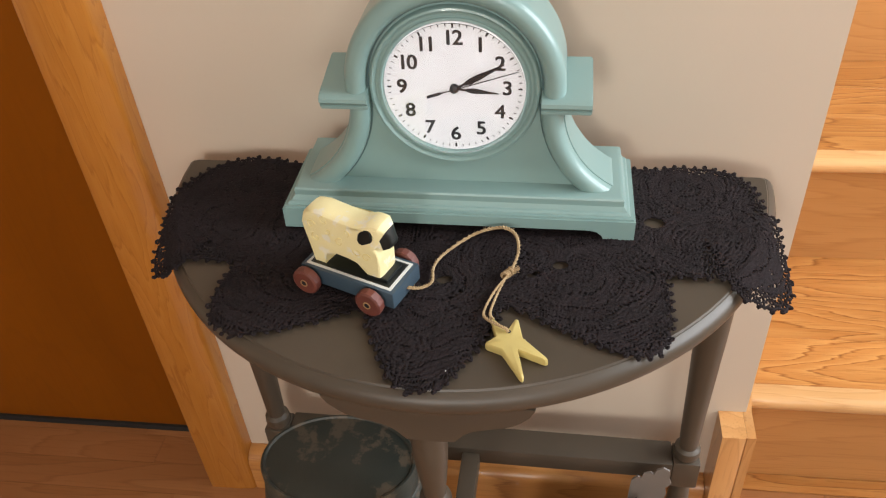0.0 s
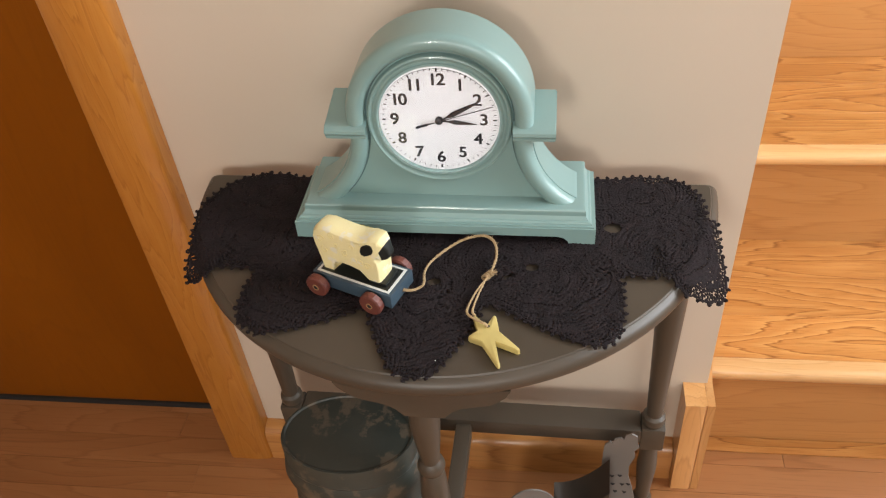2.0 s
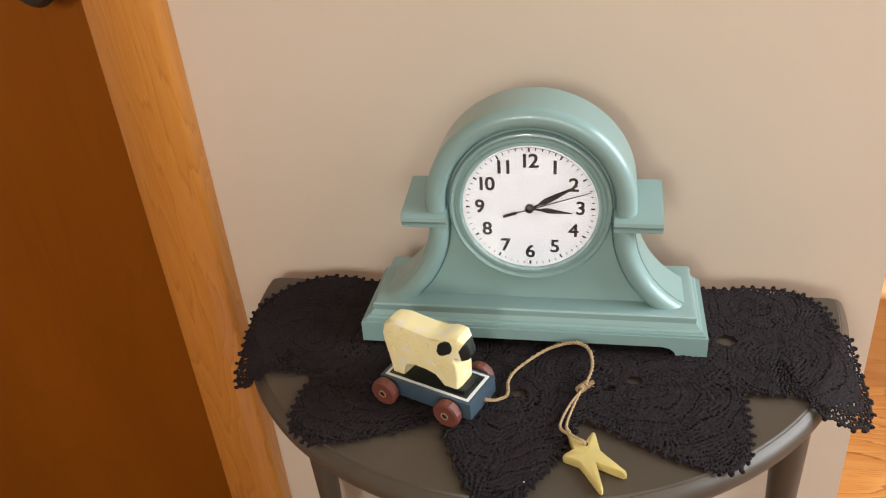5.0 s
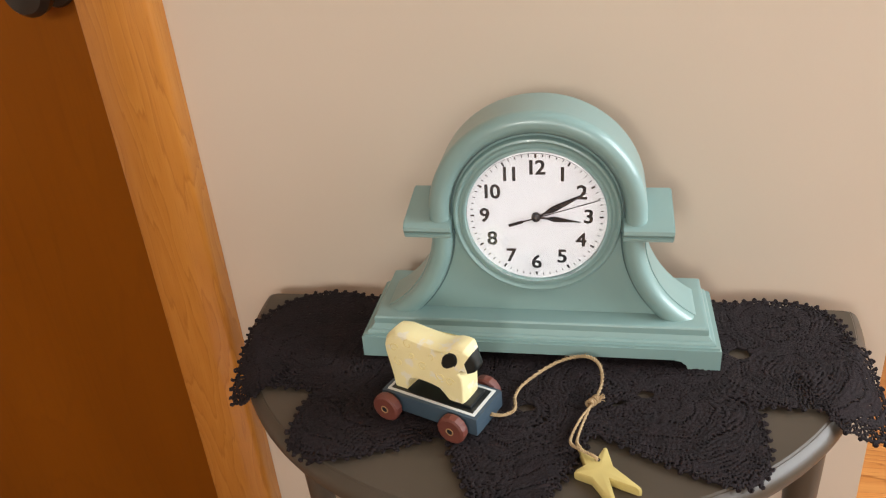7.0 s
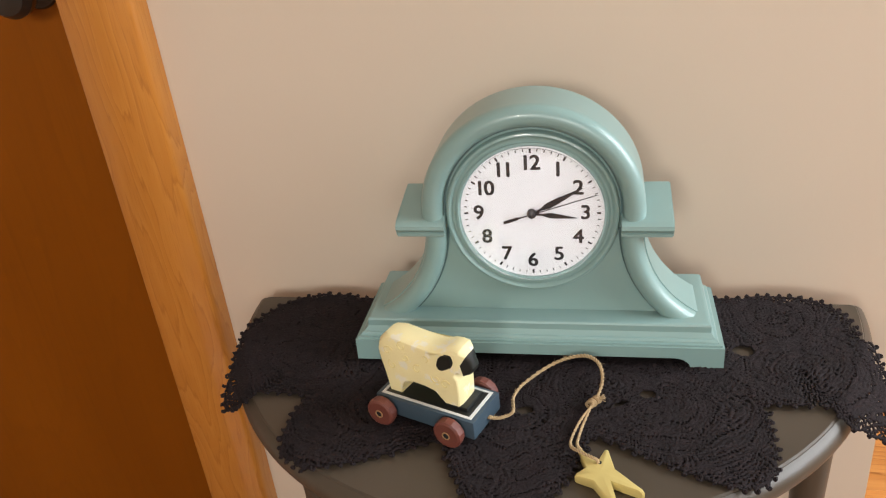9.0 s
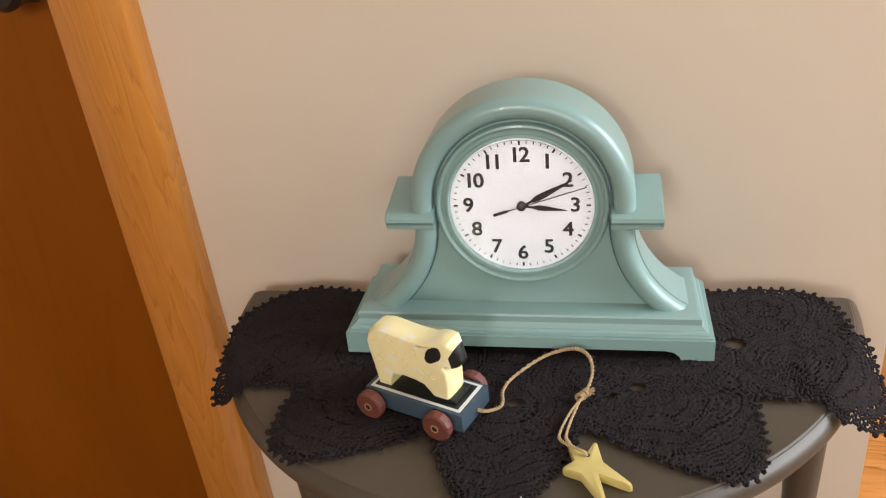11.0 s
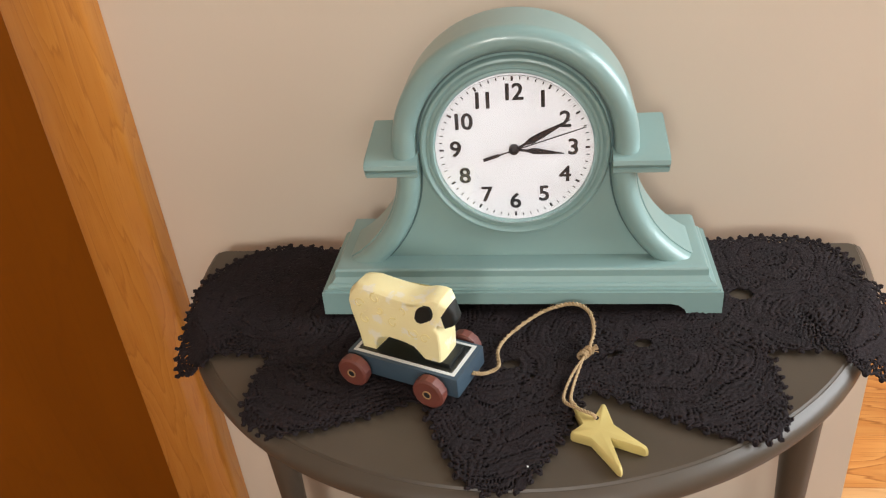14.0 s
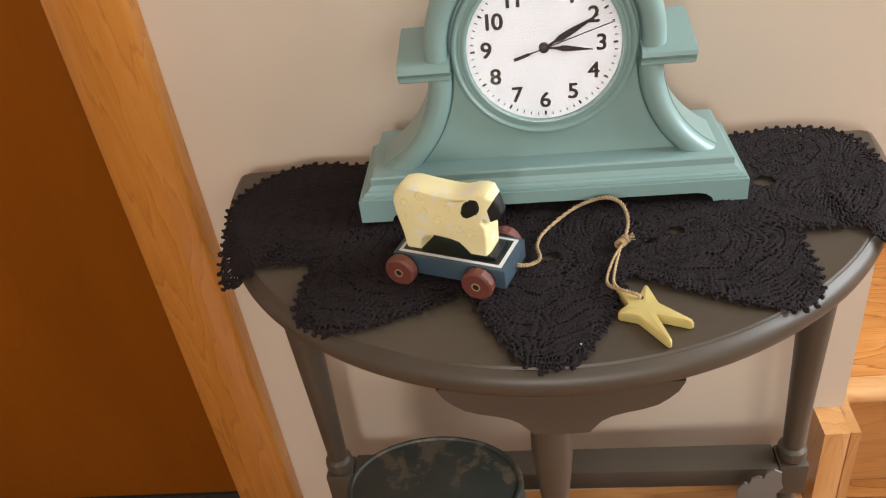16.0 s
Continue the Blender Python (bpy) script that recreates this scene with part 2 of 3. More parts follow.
floor = setting("floor", box(XW, XE, YB, 0.12, -0.08, -0.012), OAK_BASE, "honey oak strip floor with dark plank joints", "floor")
bm = box(DX1, CORNER, 0.0, 0.12, 0, H)
box(CORNER - 0.12, CORNER, 0.12, YE, 0, H, bm=bm)
setting("wall_north", bm, WALL, "smooth beige painted plaster wall beside the stairs", "wall")
setting("wall_over_door", box(DX0, DX1, 0.0, 0.12, DTOP, H), WALL, "beige painted plaster wall over the door", "wall")
setting("wall_north_far", box(XW, DX0, 0.0, 0.12, 0, H), WALL, "smooth beige painted plaster wall", "wall")
setting("wall_west", box(XW - 0.12, XW, YB, 0.12, 0, H), WALL, "smooth beige painted plaster wall", "wall")
bm = box(XW, -0.78, YB - 0.12, YB, 0, H)
# the right-hand opening is only there for the added fill lamp
for x0, x1 in ((-0.78, 0.02), (0.35, 1.35)):
    box(x0, x1, YB - 0.12, YB, 0, 1.25, bm=bm), box(x0, x1, YB - 0.12, YB, 2.25, H, bm=bm)
box(0.02, 0.35, YB - 0.12, YB, 0, H, bm=bm), box(1.35, XE, YB - 0.12, YB, 0, H, bm=bm)
setting("wall_south", bm, WALL, "beige painted wall with two window openings", "wall")
bm = box(XE, XE + 0.12, YB, -0.9, 0, H)
box(XE, XE + 0.12, 0.6, YE, 0, H, bm=bm), box(XE, XE + 0.12, -0.9, 0.6, 0, 0.9, bm=bm), box(XE, XE + 0.12, -0.9, 0.6, 2.2, H, bm=bm)
setting("wall_east", bm, WALL, "beige painted wall with a window opening", "wall")
setting("wall_stair_end", box(CORNER, XE, YE, YE + 0.12, 0, H), WALL, "beige painted wall closing the stairwell", "wall")
setting("ceiling", box(XW, XE, YB, YE, H, H + 0.1), CEIL, "flat off-white painted ceiling", "ceiling")
# added panel out of view, seals the opening behind the door
setting("door_backing", box(DX0 - 0.1, DX1, 0.125, 0.15, 0, 2.2), WALL, "plain unseen panel backing the closed door", "wall")

# door and its casing
door = setting("door_1", box(DX0 + 0.004, DX1 - 0.004, 0.079, 0.117, 0.012, DTOP - 0.004, 0.001), DOOR_WOOD, "closed dark amber stained oak door", "door")


def casing_outline(w=0.080, d=0.032):
    return [(0, 0), (0, -d + 0.006), (0.002, -d + 0.002), (0.006, -d), (w - 0.024, -d), (w - 0.022, -d + 0.0008), (w - 0.007, -d + 0.0022), (w - 0.003, -d + 0.0042), (w - 0.0008, -d + 0.0075), (w, -d + 0.012), (w, 0)]


bm = prism([(x - 0.457, y) for x, y in casing_outline()], 0.0, 2.10, "z")
setting("door_casing", bm, OAK_TRIM, "golden oak door casing with eased edges", "trim")
bm = prism([(DX0 + 0.005 - x, y) for x, y in casing_outline()], 0.0, 2.10, "z")
setting("door_casing", bm, OAK_TRIM, "golden oak door casing with eased edges", "trim")
setting("door_casing_head", box(DX0 + 0.006, -0.458, -0.032, 0.0, 2.03, 2.10, 0.004), OAK_BASE, "golden oak head casing", "trim")
setting("door_jamb", box(DX1 - 0.003, DX1 + 0.014, -0.0005, 0.12, 0, DTOP), OAK_TRIM, "golden oak door jamb", "trim")
# black strip filling the gap between door and floor
setting("door_bottom_strip", box(DX0, DX1 - 0.002, 0.074, 0.112, 0.0, 0.0115, 0.001), STRIP_BLACK, "black strip along the bottom of the door", "trim")
setting("baseboard", prism([(0, 0), (-0.028, 0), (-0.028, 0.066), (-0.025, 0.075), (-0.018, 0.081), (-0.010, 0.084), (0, 0.084)], -0.3768, 0.329, "x"), OAK_BASE, "low golden oak baseboard", "baseboard")
bm = prism([(0.330, -0.046), (0.358, -0.046), (0.3625, -0.043), (0.3625, 0.0), (0.330, 0.0)], 0.0, 0.230, "z")
setting("corner_block", bm, OAK_LIT, "square golden oak corner block at the end of the wall", "trim")

# stairs
R, RUN, Y0 = 0.212, 0.294, 0.063
stairs = thing("staircase", pose(0, 0, 0), "honey oak staircase with rounded nosings and bold grain", "staircase", kind="structure")
for i in range(6):
    y, z = Y0 + i * RUN, (i + 1) * R
    part("riser", box(0.377, XE - 0.002, y, y + 0.018, i * R + (0.0002 if i else 0.0), z - 0.027), OAK_RISER, stairs)
    nose = [(y - 0.024 + 0.012 - 0.0125 * math.sin(a), z - 0.0135 + 0.0135 * math.cos(a)) for a in [k * math.pi / 8 for k in range(9)]]
    part("nosing", prism(nose + [(y + 0.006, z - 0.027), (y + 0.006, z)], 0.376, XE - 0.002, "x"), OAK_NOSE, stairs, "pale oak nosing")
    for k in range(3):
        a = y + 0.0065 + k * (RUN - 0.0085) / 3
        b = a + (RUN - 0.0085) / 3 - 0.0004 + (0.014 if k == 2 else 0.0)
        board = part("tread_board", box(0.376 - 1.18, XE - 0.002 - 1.18, -(b - a) / 2, (b - a) / 2, -0.0265, 0, 0.0004, 1), OAK_STAIR, stairs)
        board.location = (1.18, (a + b) / 2, z - 0.0001 * k)
part("shoe_board", box(0.377, XE - 0.002, 0.032, 0.0625, 0.0, 0.004, 0.001), OAK_STAIR, stairs, "pale oak shoe board along the first riser")
sk = [(-0.0445, 0), (-0.0445, 0.2295), (0.0, 0.2305), (1.85, 0.2305 + 1.85 * R / RUN), (1.85, 0)]
part("skirt_board", prism(sk, 0.3627, 0.3745, "x"), OAK_LIT, stairs, "golden oak skirt board along the stairs")

# ---- half-round side table ----
CT, RT = -0.042, 0.317
table = thing("half_round_table", pose(-0.001, -0.088, 0, 0, 0, -1.2), "taupe painted half-round wooden side table with turned legs", "table")
inv = pose(0, -0.088, 0).inverted()


def on(parent_inv, ob):
    ob.matrix_parent_inverse = parent_inv
    return ob


def top_outline(inset):
    r, pts = RT - inset, []
    for k in range(97):
        a = math.pi + math.pi * k / 96
        pts.append((r * math.cos(a), CT + r * math.sin(a)))
    yb, c = CT + 0.010 - inset, 0.010 - 0.3 * inset
    for s in (1, -1):
        arc = [(s * (r - c + c * math.cos(b)), yb - c + c * math.sin(b)) for b in [k * math.pi / 10 for k in range(1, 6)]]
        pts += arc if s > 0 else arc[::-1]
    return pts


bm = bmesh.new()
loops = []
for inset, z in ((0.012, T - 0.026), (0.005, T - 0.0245), (0.001, T - 0.019), (0.0, T - 0.014), (0.001, T - 0.009), (0.004, T - 0.0045), (0.0075, T - 0.0025), (0.0085, T - 0.0018), (0.0092, T - 0.0018), (0.0105, T)):
    loops.append([bm.verts.new((x, y, z)) for x, y in top_outline(inset)])
for p, q in zip(loops, loops[1:]):
    for k in range(len(p)):
        j = (k + 1) % len(p)
        bm.faces.new((p[k], p[j], q[j], q[k]))
bm.faces.new(loops[0][::-1]), bm.faces.new(loops[-1])
on(inv, part("tabletop", bm, TAUPE, table, "rounded taupe top with a scored edge line", 30))

# shaped front apron
half = [(0.0, -0.049), (0.022, -0.049), (0.0255, -0.043), (0.030, -0.036), (0.038, -0.031), (0.050, -0.0285), (0.062, -0.027), (0.073, -0.023), (0.081, -0.017), (0.086, -0.009), (0.091, -0.004), (0.093, 0.0)]
bm = prism([(0.003 + 0.98 * x, T - 0.0255 + z) for x, z in [(-0.092, 0.0)] + [(-x, 1.05 * z) for x, z in half[-2::-1]] + [(x, 1.05 * z) for x, z in half[1:-1]] + [(0.092, 0.0)]], -0.342, -0.322)
bmesh.ops.bevel(bm, geom=[e for e in bm.edges if abs(e.verts[0].co.y - e.verts[1].co.y) < 1e-6 and e.verts[0].co.y < -0.33 and e.verts[0].co.z < T - 0.027], offset=0.0012, segments=2, affect="EDGES")
on(inv, part("apron", bm, TAUPE, table, "scroll-cut taupe apron under the front edge"))


def back_leg(x):
    y = -0.075
    bm = lathe([(0.0105, 0.0), (0.0155, 0.004), (0.0165, 0.018), (0.0155, 0.03), (0.0105, 0.036), (0.0125, 0.07), (0.0155, 0.12), (0.0135, 0.16), (0.0115, 0.186)], 24, (x, y))
    box(x - 0.0175, x + 0.0175, y - 0.0175, y + 0.0175, 0.185, 0.236, 0.003, 2, bm)
    lathe([(0.012, 0.235), (0.0165, 0.239), (0.0175, 0.246), (0.0165, 0.253), (0.012, 0.257), (0.0125, 0.27), (0.015, 0.36), (0.0185, 0.47), (0.0205, 0.55), (0.0205, T - 0.026)], 24, (x, y), bm)
    return bm


on(inv, part("leg", back_leg(-0.281), TAUPE, table))
on(inv, part("leg", back_leg(0.279), TAUPE, table))
FX, FY = -0.005, -0.314
bm = lathe([(0.0105, 0.0), (0.016, 0.004), (0.017, 0.018), (0.016, 0.03), (0.011, 0.036), (0.013, 0.07), (0.016, 0.12), (0.014, 0.16), (0.012, 0.186)], 24, (FX, FY))
box(FX - 0.0185, FX + 0.0185, FY - 0.0185, FY + 0.0185, 0.185, 0.236, 0.003, 2, bm)
lathe([(0.012, 0.235), (0.017, 0.24), (0.012, 0.256), (0.015, 0.29), (0.0178, 0.35), (0.0174, 0.40), (0.0150, 0.435), (0.0116, 0.442), (0.0150, 0.446), (0.0166, 0.453), (0.0152, 0.460), (0.0112, 0.465), (0.0120, 0.477), (0.0148, 0.505), (0.0170, 0.533), (0.0168, 0.552), (0.0148, 0.572), (0.0148, T - 0.026)], 24, (FX, FY), bm)
on(inv, part("leg", bm, TAUPE, table))
on(inv, part("stretcher", box(-0.2634, 0.2614, -0.095, -0.055, 0.205, 0.236, 0.004), TAUPE, table))
on(inv, part("stretcher", box(FX - 0.012, FX + 0.012, FY + 0.0185, -0.095, 0.203, 0.229, 0.003), TAUPE, table))

# ---- crocheted runner ----
# fans of the runner: root, heading, length, half-width at the root and at the tip
FANS = [(-0.259, -0.112, -97, 0.113, 0.046, 0.015), (-0.115, -0.193, -127, 0.127, 0.095, 0.027), (-0.007, -0.204, -90, 0.150, 0.083, 0.024),
        (0.115, -0.193, -58, 0.126, 0.092, 0.022), (0.264, -0.122, -80, 0.108, 0.041, 0.028)]
ENDS = [(-0.225, -0.114, 0.076, 0.078, 2.0), (0.233, -0.104, 0.062, 0.065, 2.5)]
MOTIFS = [(-0.205, -0.075), (-0.215, -0.150), (-0.130, -0.200), (-0.075, -0.150), (-0.013, -0.225), (0.055, -0.185), (0.118, -0.212), (0.150, -0.135), (0.235, -0.155), (0.225, -0.078), (0.0, -0.09)]
HOLES = [(0.191, -0.132, 0.0080), (0.103, -0.198, 0.0060), (-0.001, -0.223, 0.006)]


def runner_edge(x, y):
    """Below 1 inside the runner."""
    wob = 1 + 0.030 * noise.noise(Vector((x * 90, y * 90, 4.0)))
    best = max(abs(x) / 0.207, abs(y + 0.123) / 0.079)
    best = min(best, max(abs(x + 0.002) / 0.256, abs(y + 0.150) / 0.058) / wob)
    for cx, cy, rx, ry, e in ENDS:
        best = min(best, (abs((x - cx) / rx) ** e + abs((y - cy) / ry) ** e) ** (1 / e) / wob)
    for cx, cy, head, length, w0, w1 in FANS:
        c, s = math.cos(radians(head)), math.sin(radians(head))
        u, v = (x - cx) * c + (y - cy) * s, (y - cy) * c - (x - cx) * s
        if u < 0:
            continue
        # sides and a rounded tip, with a shallow scallop along both
        across = abs(v) / (w0 + (w1 - w0) * min(u / length, 1.0)) * (1 + 0.016 * math.cos(u * 520))
        along = u / (length * (1.0 - 0.05 * min((v / w1) ** 2, 2.0))) * (1 + 0.010 * math.cos(v * 520))
        best = min(best, (across ** 7 + along ** 9) ** (1 / 8) / wob)
    return best


def runner_z(x, y):
    r = math.hypot(x, y - CT)
    over = max(0.0, r - 0.306)
    fold = 0.0014 * noise.noise(Vector((x * 22, y * 30, 3.0))) + 0.0008 * noise.noise(Vector((x * 70, y * 70, 8.0)))
    return T + 0.0034 + fold - over * (0.30 + 5.0 * min(over, 0.05))


def stitch(x, y):
    """Whether thread lies here, and how high the stitch stands."""
    if any(math.hypot((x - hx) / 1.25, y - hy) < r for hx, hy, r in HOLES):
        return False, 0.0
    wx = x + 0.016 * noise.noise(Vector((x * 24, y * 24, 2))) + 0.0022 * noise.noise(Vector((x * 130, y * 130, 4)))
    wy = y + 0.016 * noise.noise(Vector((x * 24, y * 24, 7))) + 0.0022 * noise.noise(Vector((x * 130, y * 130, 6)))
    d, cx, cy = min((math.hypot(wx - mx, wy - my), mx, my) for mx, my in MOTIFS)
    row = d / 0.0037
    k = int(row)
    f = row - k
    n = max(6, int(2 * math.pi * (k + 0.5) * 0.0037 / 0.0036))
    lace = k % 4 == 3 or (0.84 if x > 0.23 else 0.90) < runner_edge(x, y) < 0.97
    turn = (math.atan2(wy - cy, wx - cx) / (2 * math.pi) + 0.5) * n + 0.5 * (k % 2)
    g = turn - math.floor(turn)
    high = 0.0004 * math.cos(2 * math.pi * (f - 0.15)) + 0.0003 * math.cos(2 * math.pi * g)
    if lace:
        wide = 0.10 if runner_edge(x, y) > 0.84 and abs(x) > 0.23 else 0.0
        return not (0.32 - wide < f < 0.86 + wide and 0.32 - wide < g < 0.80 + wide), high
    dense = noise.noise(Vector((x * 38, y * 38, 11))) > -0.05
    return dense or not (0.45 < f < 0.80 and 0.45 < g < 0.75), high


P = 0.00125
prnd = random.Random(5)
verts, faces, index = [], [], {}
for i in range(int(-0.325 / P), int(0.325 / P) + 1):
    for j in range(int(-0.36 / P), int(-0.03 / P) + 1):
        x, y = (i + 0.5) * P, (j + 0.5) * P
        if runner_edge(x, y) > 1 or not stitch(x, y)[0]:
            continue
        corners = []
        for a, b in ((i, j), (i + 1, j), (i + 1, j + 1), (i, j + 1)):
            if (a, b) not in index:
                index[(a, b)] = len(verts)
                px, py = a * P, b * P
                verts.append((px, py, runner_z(px, py) + stitch(px, py)[1] + 0.0005 * noise.noise(Vector((a * 0.8, b * 0.8, 5))) + 0.00035 * prnd.uniform(-1, 1)))
            corners.append(index[(a, b)])
        faces.append(corners)
me = bpy.data.meshes.new("table_runner")
me.from_pydata(verts, [], faces)
me.materials.append(THREAD)
me.polygons.foreach_set("use_smooth", [True] * len(me.polygons))
runner = tagged(new("table_runner", me), "black crocheted cotton runner with scalloped lobes draped over the table", "table runner")
sol = runner.modifiers.new("thickness", "SOLIDIFY")
sol.thickness, sol.offset = 0.0016, 0.0
# picot loops all along the scallops
LOOPS = []
for v in range(4):
    rr = 0.0011 + 0.0002 * v
    bm = tube([((1.35 if v % 2 else 1.0) * rr * math.cos(b), rr * math.sin(b), 0.0006 * math.sin(2 * b + v)) for b in [2 * math.pi * w / 7 for w in range(7)]], 0.0013, 5, closed=True)
    me = bpy.data.meshes.new("picot")
    finish(bm, 60).to_mesh(me)
    bm.free()
    me.materials.append(THREAD)
    LOOPS.append(me)
prng = random.Random(3)
rims = [(cx, cy) for cx, cy, rx, ry, e in ENDS]
for cx, cy, head, length, w0, w1 in FANS:
    rims += [(cx + f * length * math.cos(radians(head)), cy + f * length * math.sin(radians(head))) for f in (0.35, 0.75)]
placed = []
for cx, cy in rims:
    for s in range(220):
        a = 2 * math.pi * s / 220
        for q in range(150):
            x, y = cx + 0.001 * q * math.cos(a), cy + 0.001 * q * math.sin(a)
            if runner_edge(x, y) > 1:
                break
        x, y = x + 0.0012 * math.cos(a), y + 0.0012 * math.sin(a)
        if runner_edge(x, y) < 1 or (abs(x) < 0.165 and y > -0.19) or any(math.hypot(x - px, y - py) < 0.0095 for px, py in placed):
            continue
        placed.append((x, y))
        pc = new("picot", LOOPS[prng.randrange(4)])
        pc.parent = runner
        pc.matrix_basis = pose(x, y, runner_z(x, y) + 0.0003, prng.uniform(-25, 25), prng.uniform(-25, 25), math.degrees(a))

bm = bmesh.new()
bmesh.ops.create_icosphere(bm, subdivisions=2, radius=0.0007)
for v in bm.verts:
    v.co *= 1 + 0.4 * noise.noise(v.co * 900)
lint = link("lint", bm, WHITEP)
lint.location = (0.014, -0.334, runner_z(0.014, -0.334) + 0.0024)
tagged(lint, "tiny white speck of lint on the runner", "lint")

# ---- mantel clock ----
CX, CZ = 0.0025, T + 0.004
clock = thing("mantel_clock", pose(CX, -0.102, CZ, -1.5, 1.0, 0), "matte aqua mantel clock with round white dial and scrolled shoulders", "clock")
ci = Matrix.Translation((0, 0.10, 0))
PY = -0.124       # front panel


def cpart(name, bm, material, label="", smooth=35, parent=None):
    ob = part(name, bm, material, parent or clock, label, smooth)
    if parent is None:
        ob.matrix_parent_inverse = ci
    return ob


# plinth with bracket feet
foot = [(-0.168, 0.0), (-0.140, 0.0), (-0.138, 0.005), (-0.133, 0.009), (-0.126, 0.0105), (0.126, 0.0105), (0.133, 0.009), (0.138, 0.005), (0.140, 0.0), (0.168, 0.0), (0.168, 0.0235), (-0.168, 0.0235)]
bm = prism(foot, -0.158, -0.050)
bmesh.ops.bevel(bm, geom=[e for e in bm.edges if abs(e.verts[0].co.z - e.verts[1].co.z) < 1e-6 and e.verts[0].co.z > 0.023], offset=0.002, segments=2, affect="EDGES")
cpart("plinth", bm, AQUA, "aqua plinth on bracket feet")
bm = bmesh.new()
prof = [(0.0, 0.0235), (-0.0002, 0.0248), (-0.0014, 0.0262), (-0.0036, 0.0268), (-0.0037, 0.0272), (-0.0050, 0.0288), (-0.0062, 0.0302), (-0.0066, 0.0308), (-0.0066, 0.0366), (-0.0074, 0.0380), (-0.0090, 0.0386), (-0.0110, 0.0388)]
rows = []
for inset, z in prof:
    hw, fr = 0.1635 + inset, -0.153 - inset
    rows.append([bm.verts.new(p) for p in ((-hw, -0.054, z), (-hw, fr, z), (hw, fr, z), (hw, -0.054, z))])
for p, q in zip(rows, rows[1:]):
    for k in range(4):
        bm.faces.new((p[k], p[(k + 1) % 4], q[(k + 1) % 4], q[k]))
bm.faces.new(rows[0][::-1]), bm.faces.new(rows[-1])
cpart("base_moulding", bm, AQUA, smooth=20)

RA, RZ, ZD, ZF = 0.0985, 0.0975, 0.1415, 0.1388          # arch half-width and rise, heights of the arch and of the dial
RS, ZS, XS = 0.098, 0.124, 0.0975             # sweep of the sides: radius, its top, the waist
TURN_S = radians(62)
sweep = [(XS + RS * (1 - math.cos(TURN_S * k / 16)), ZS - RS * math.sin(TURN_S * k / 16)) for k in range(17)]
arch = [(RA * math.cos(a), ZD + RZ * math.sin(a)) for a in [math.pi * k / 40 for k in range(41)]]
right = [(0.1505, 0.0358)] + sweep[::-1]
outline = right + arch[:] + [(-x, z) for x, z in right[::-1]]
bm = prism(outline, PY, -0.076)
cpart("case", bm, AQUA, "aqua case with arched top", 30)


def moulding(w):
    return [(-w, -PY - 0.001), (-w, -PY + 0.004), (-w + 0.0012, -PY + 0.008), (-w + 0.004, -PY + 0.0108), (-0.002, -PY + 0.0125), (0.003, -PY + 0.0125), (w - 0.004, -PY + 0.0108), (w - 0.0012, -PY + 0.008), (w, -PY + 0.003), (w, -PY - 0.001)]


BW = 0.0098
cpart("arch_moulding", band([(RA - BW, 0.128)] + [((RA - BW) * math.cos(a), ZD + (RZ - BW) * math.sin(a)) for a in [math.pi * (k / 48) for k in range(49)]] + [(BW - RA, 0.128)], moulding(BW)), AQUA)
for s in (1, -1):
    rs = RS + BW + 0.001
    way = [(s * (XS + RS - rs * math.cos(TURN_S * k / 24)), ZS - rs * math.sin(TURN_S * k / 24)) for k in range(24)]
    cpart("scroll_moulding", band(way, moulding(BW)), AQUA)
    x0, x1 = sorted((s * 0.0775, s * 0.1215))
    bm = prism([(-0.136, 0.1215), (-0.138, 0.1228), (-0.138, 0.1250), (-0.1365, 0.1264), (-0.139, 0.1274), (-0.1418, 0.1306), (-0.1412, 0.1340), (-0.1385, 0.1362), (-0.135, 0.1372), (-0.078, 0.1490), (-0.0765, 0.1475), (-0.0765, 0.1215)], x0, x1, "x")
    bmesh.ops.bevel(bm, geom=[e for e in bm.edges if abs(e.verts[0].co.x - e.verts[1].co.x) < 1e-6 and min(abs(e.verts[0].co.x), abs(e.verts[1].co.x)) > 0.1], offset=0.0010, segments=2, affect="EDGES")
    bmesh.ops.translate(bm, verts=bm.verts, vec=(0, 0, -0.0014))
    cpart("shoulder_ledge", bm, AQUA, "moulded shoulder ledge with a sloping top")
# dark strips standing in for the shade along the mouldings' inner edges
SHADE_PROF = [(-0.0011, -PY - 0.0005), (-0.0011, -PY + 0.0006), (0.0011, -PY + 0.0006), (0.0011, -PY - 0.0005)]
shade_r = RA - 2 * BW - 0.0007
cpart("shade_strip", band([(shade_r * math.cos(a), ZD + (shade_r - RA + RZ) * math.sin(a)) for a in [math.pi * (-0.02 + 1.04 * k / 48) for k in range(49)]], SHADE_PROF), RECESS_SHADE, "dark strip painted as shade beside the moulding")
for s in (1, -1):
    rs = RS + 2 * BW + 0.0014
    cpart("shade_strip", band([(s * (XS + RS - rs * math.cos(TURN_S * k / 24)), ZS - rs * math.sin(TURN_S * k / 24)) for k in range(21)], SHADE_PROF), RECESS_SHADE, "dark strip painted as shade beside the moulding")
# dial, bezel and markings
dial = cpart("dial", lathe([(0.0665, 0), (0.0665, 0.0012)], 64), DIAL, "white dial with black figures")
dial.matrix_parent_inverse = Matrix.Identity(4)
dial.matrix_basis = Matrix.Translation((0, 0.10 + PY - 0.0004, ZF)) @ pose(0, 0, 0, 90)
DF = 0.0012


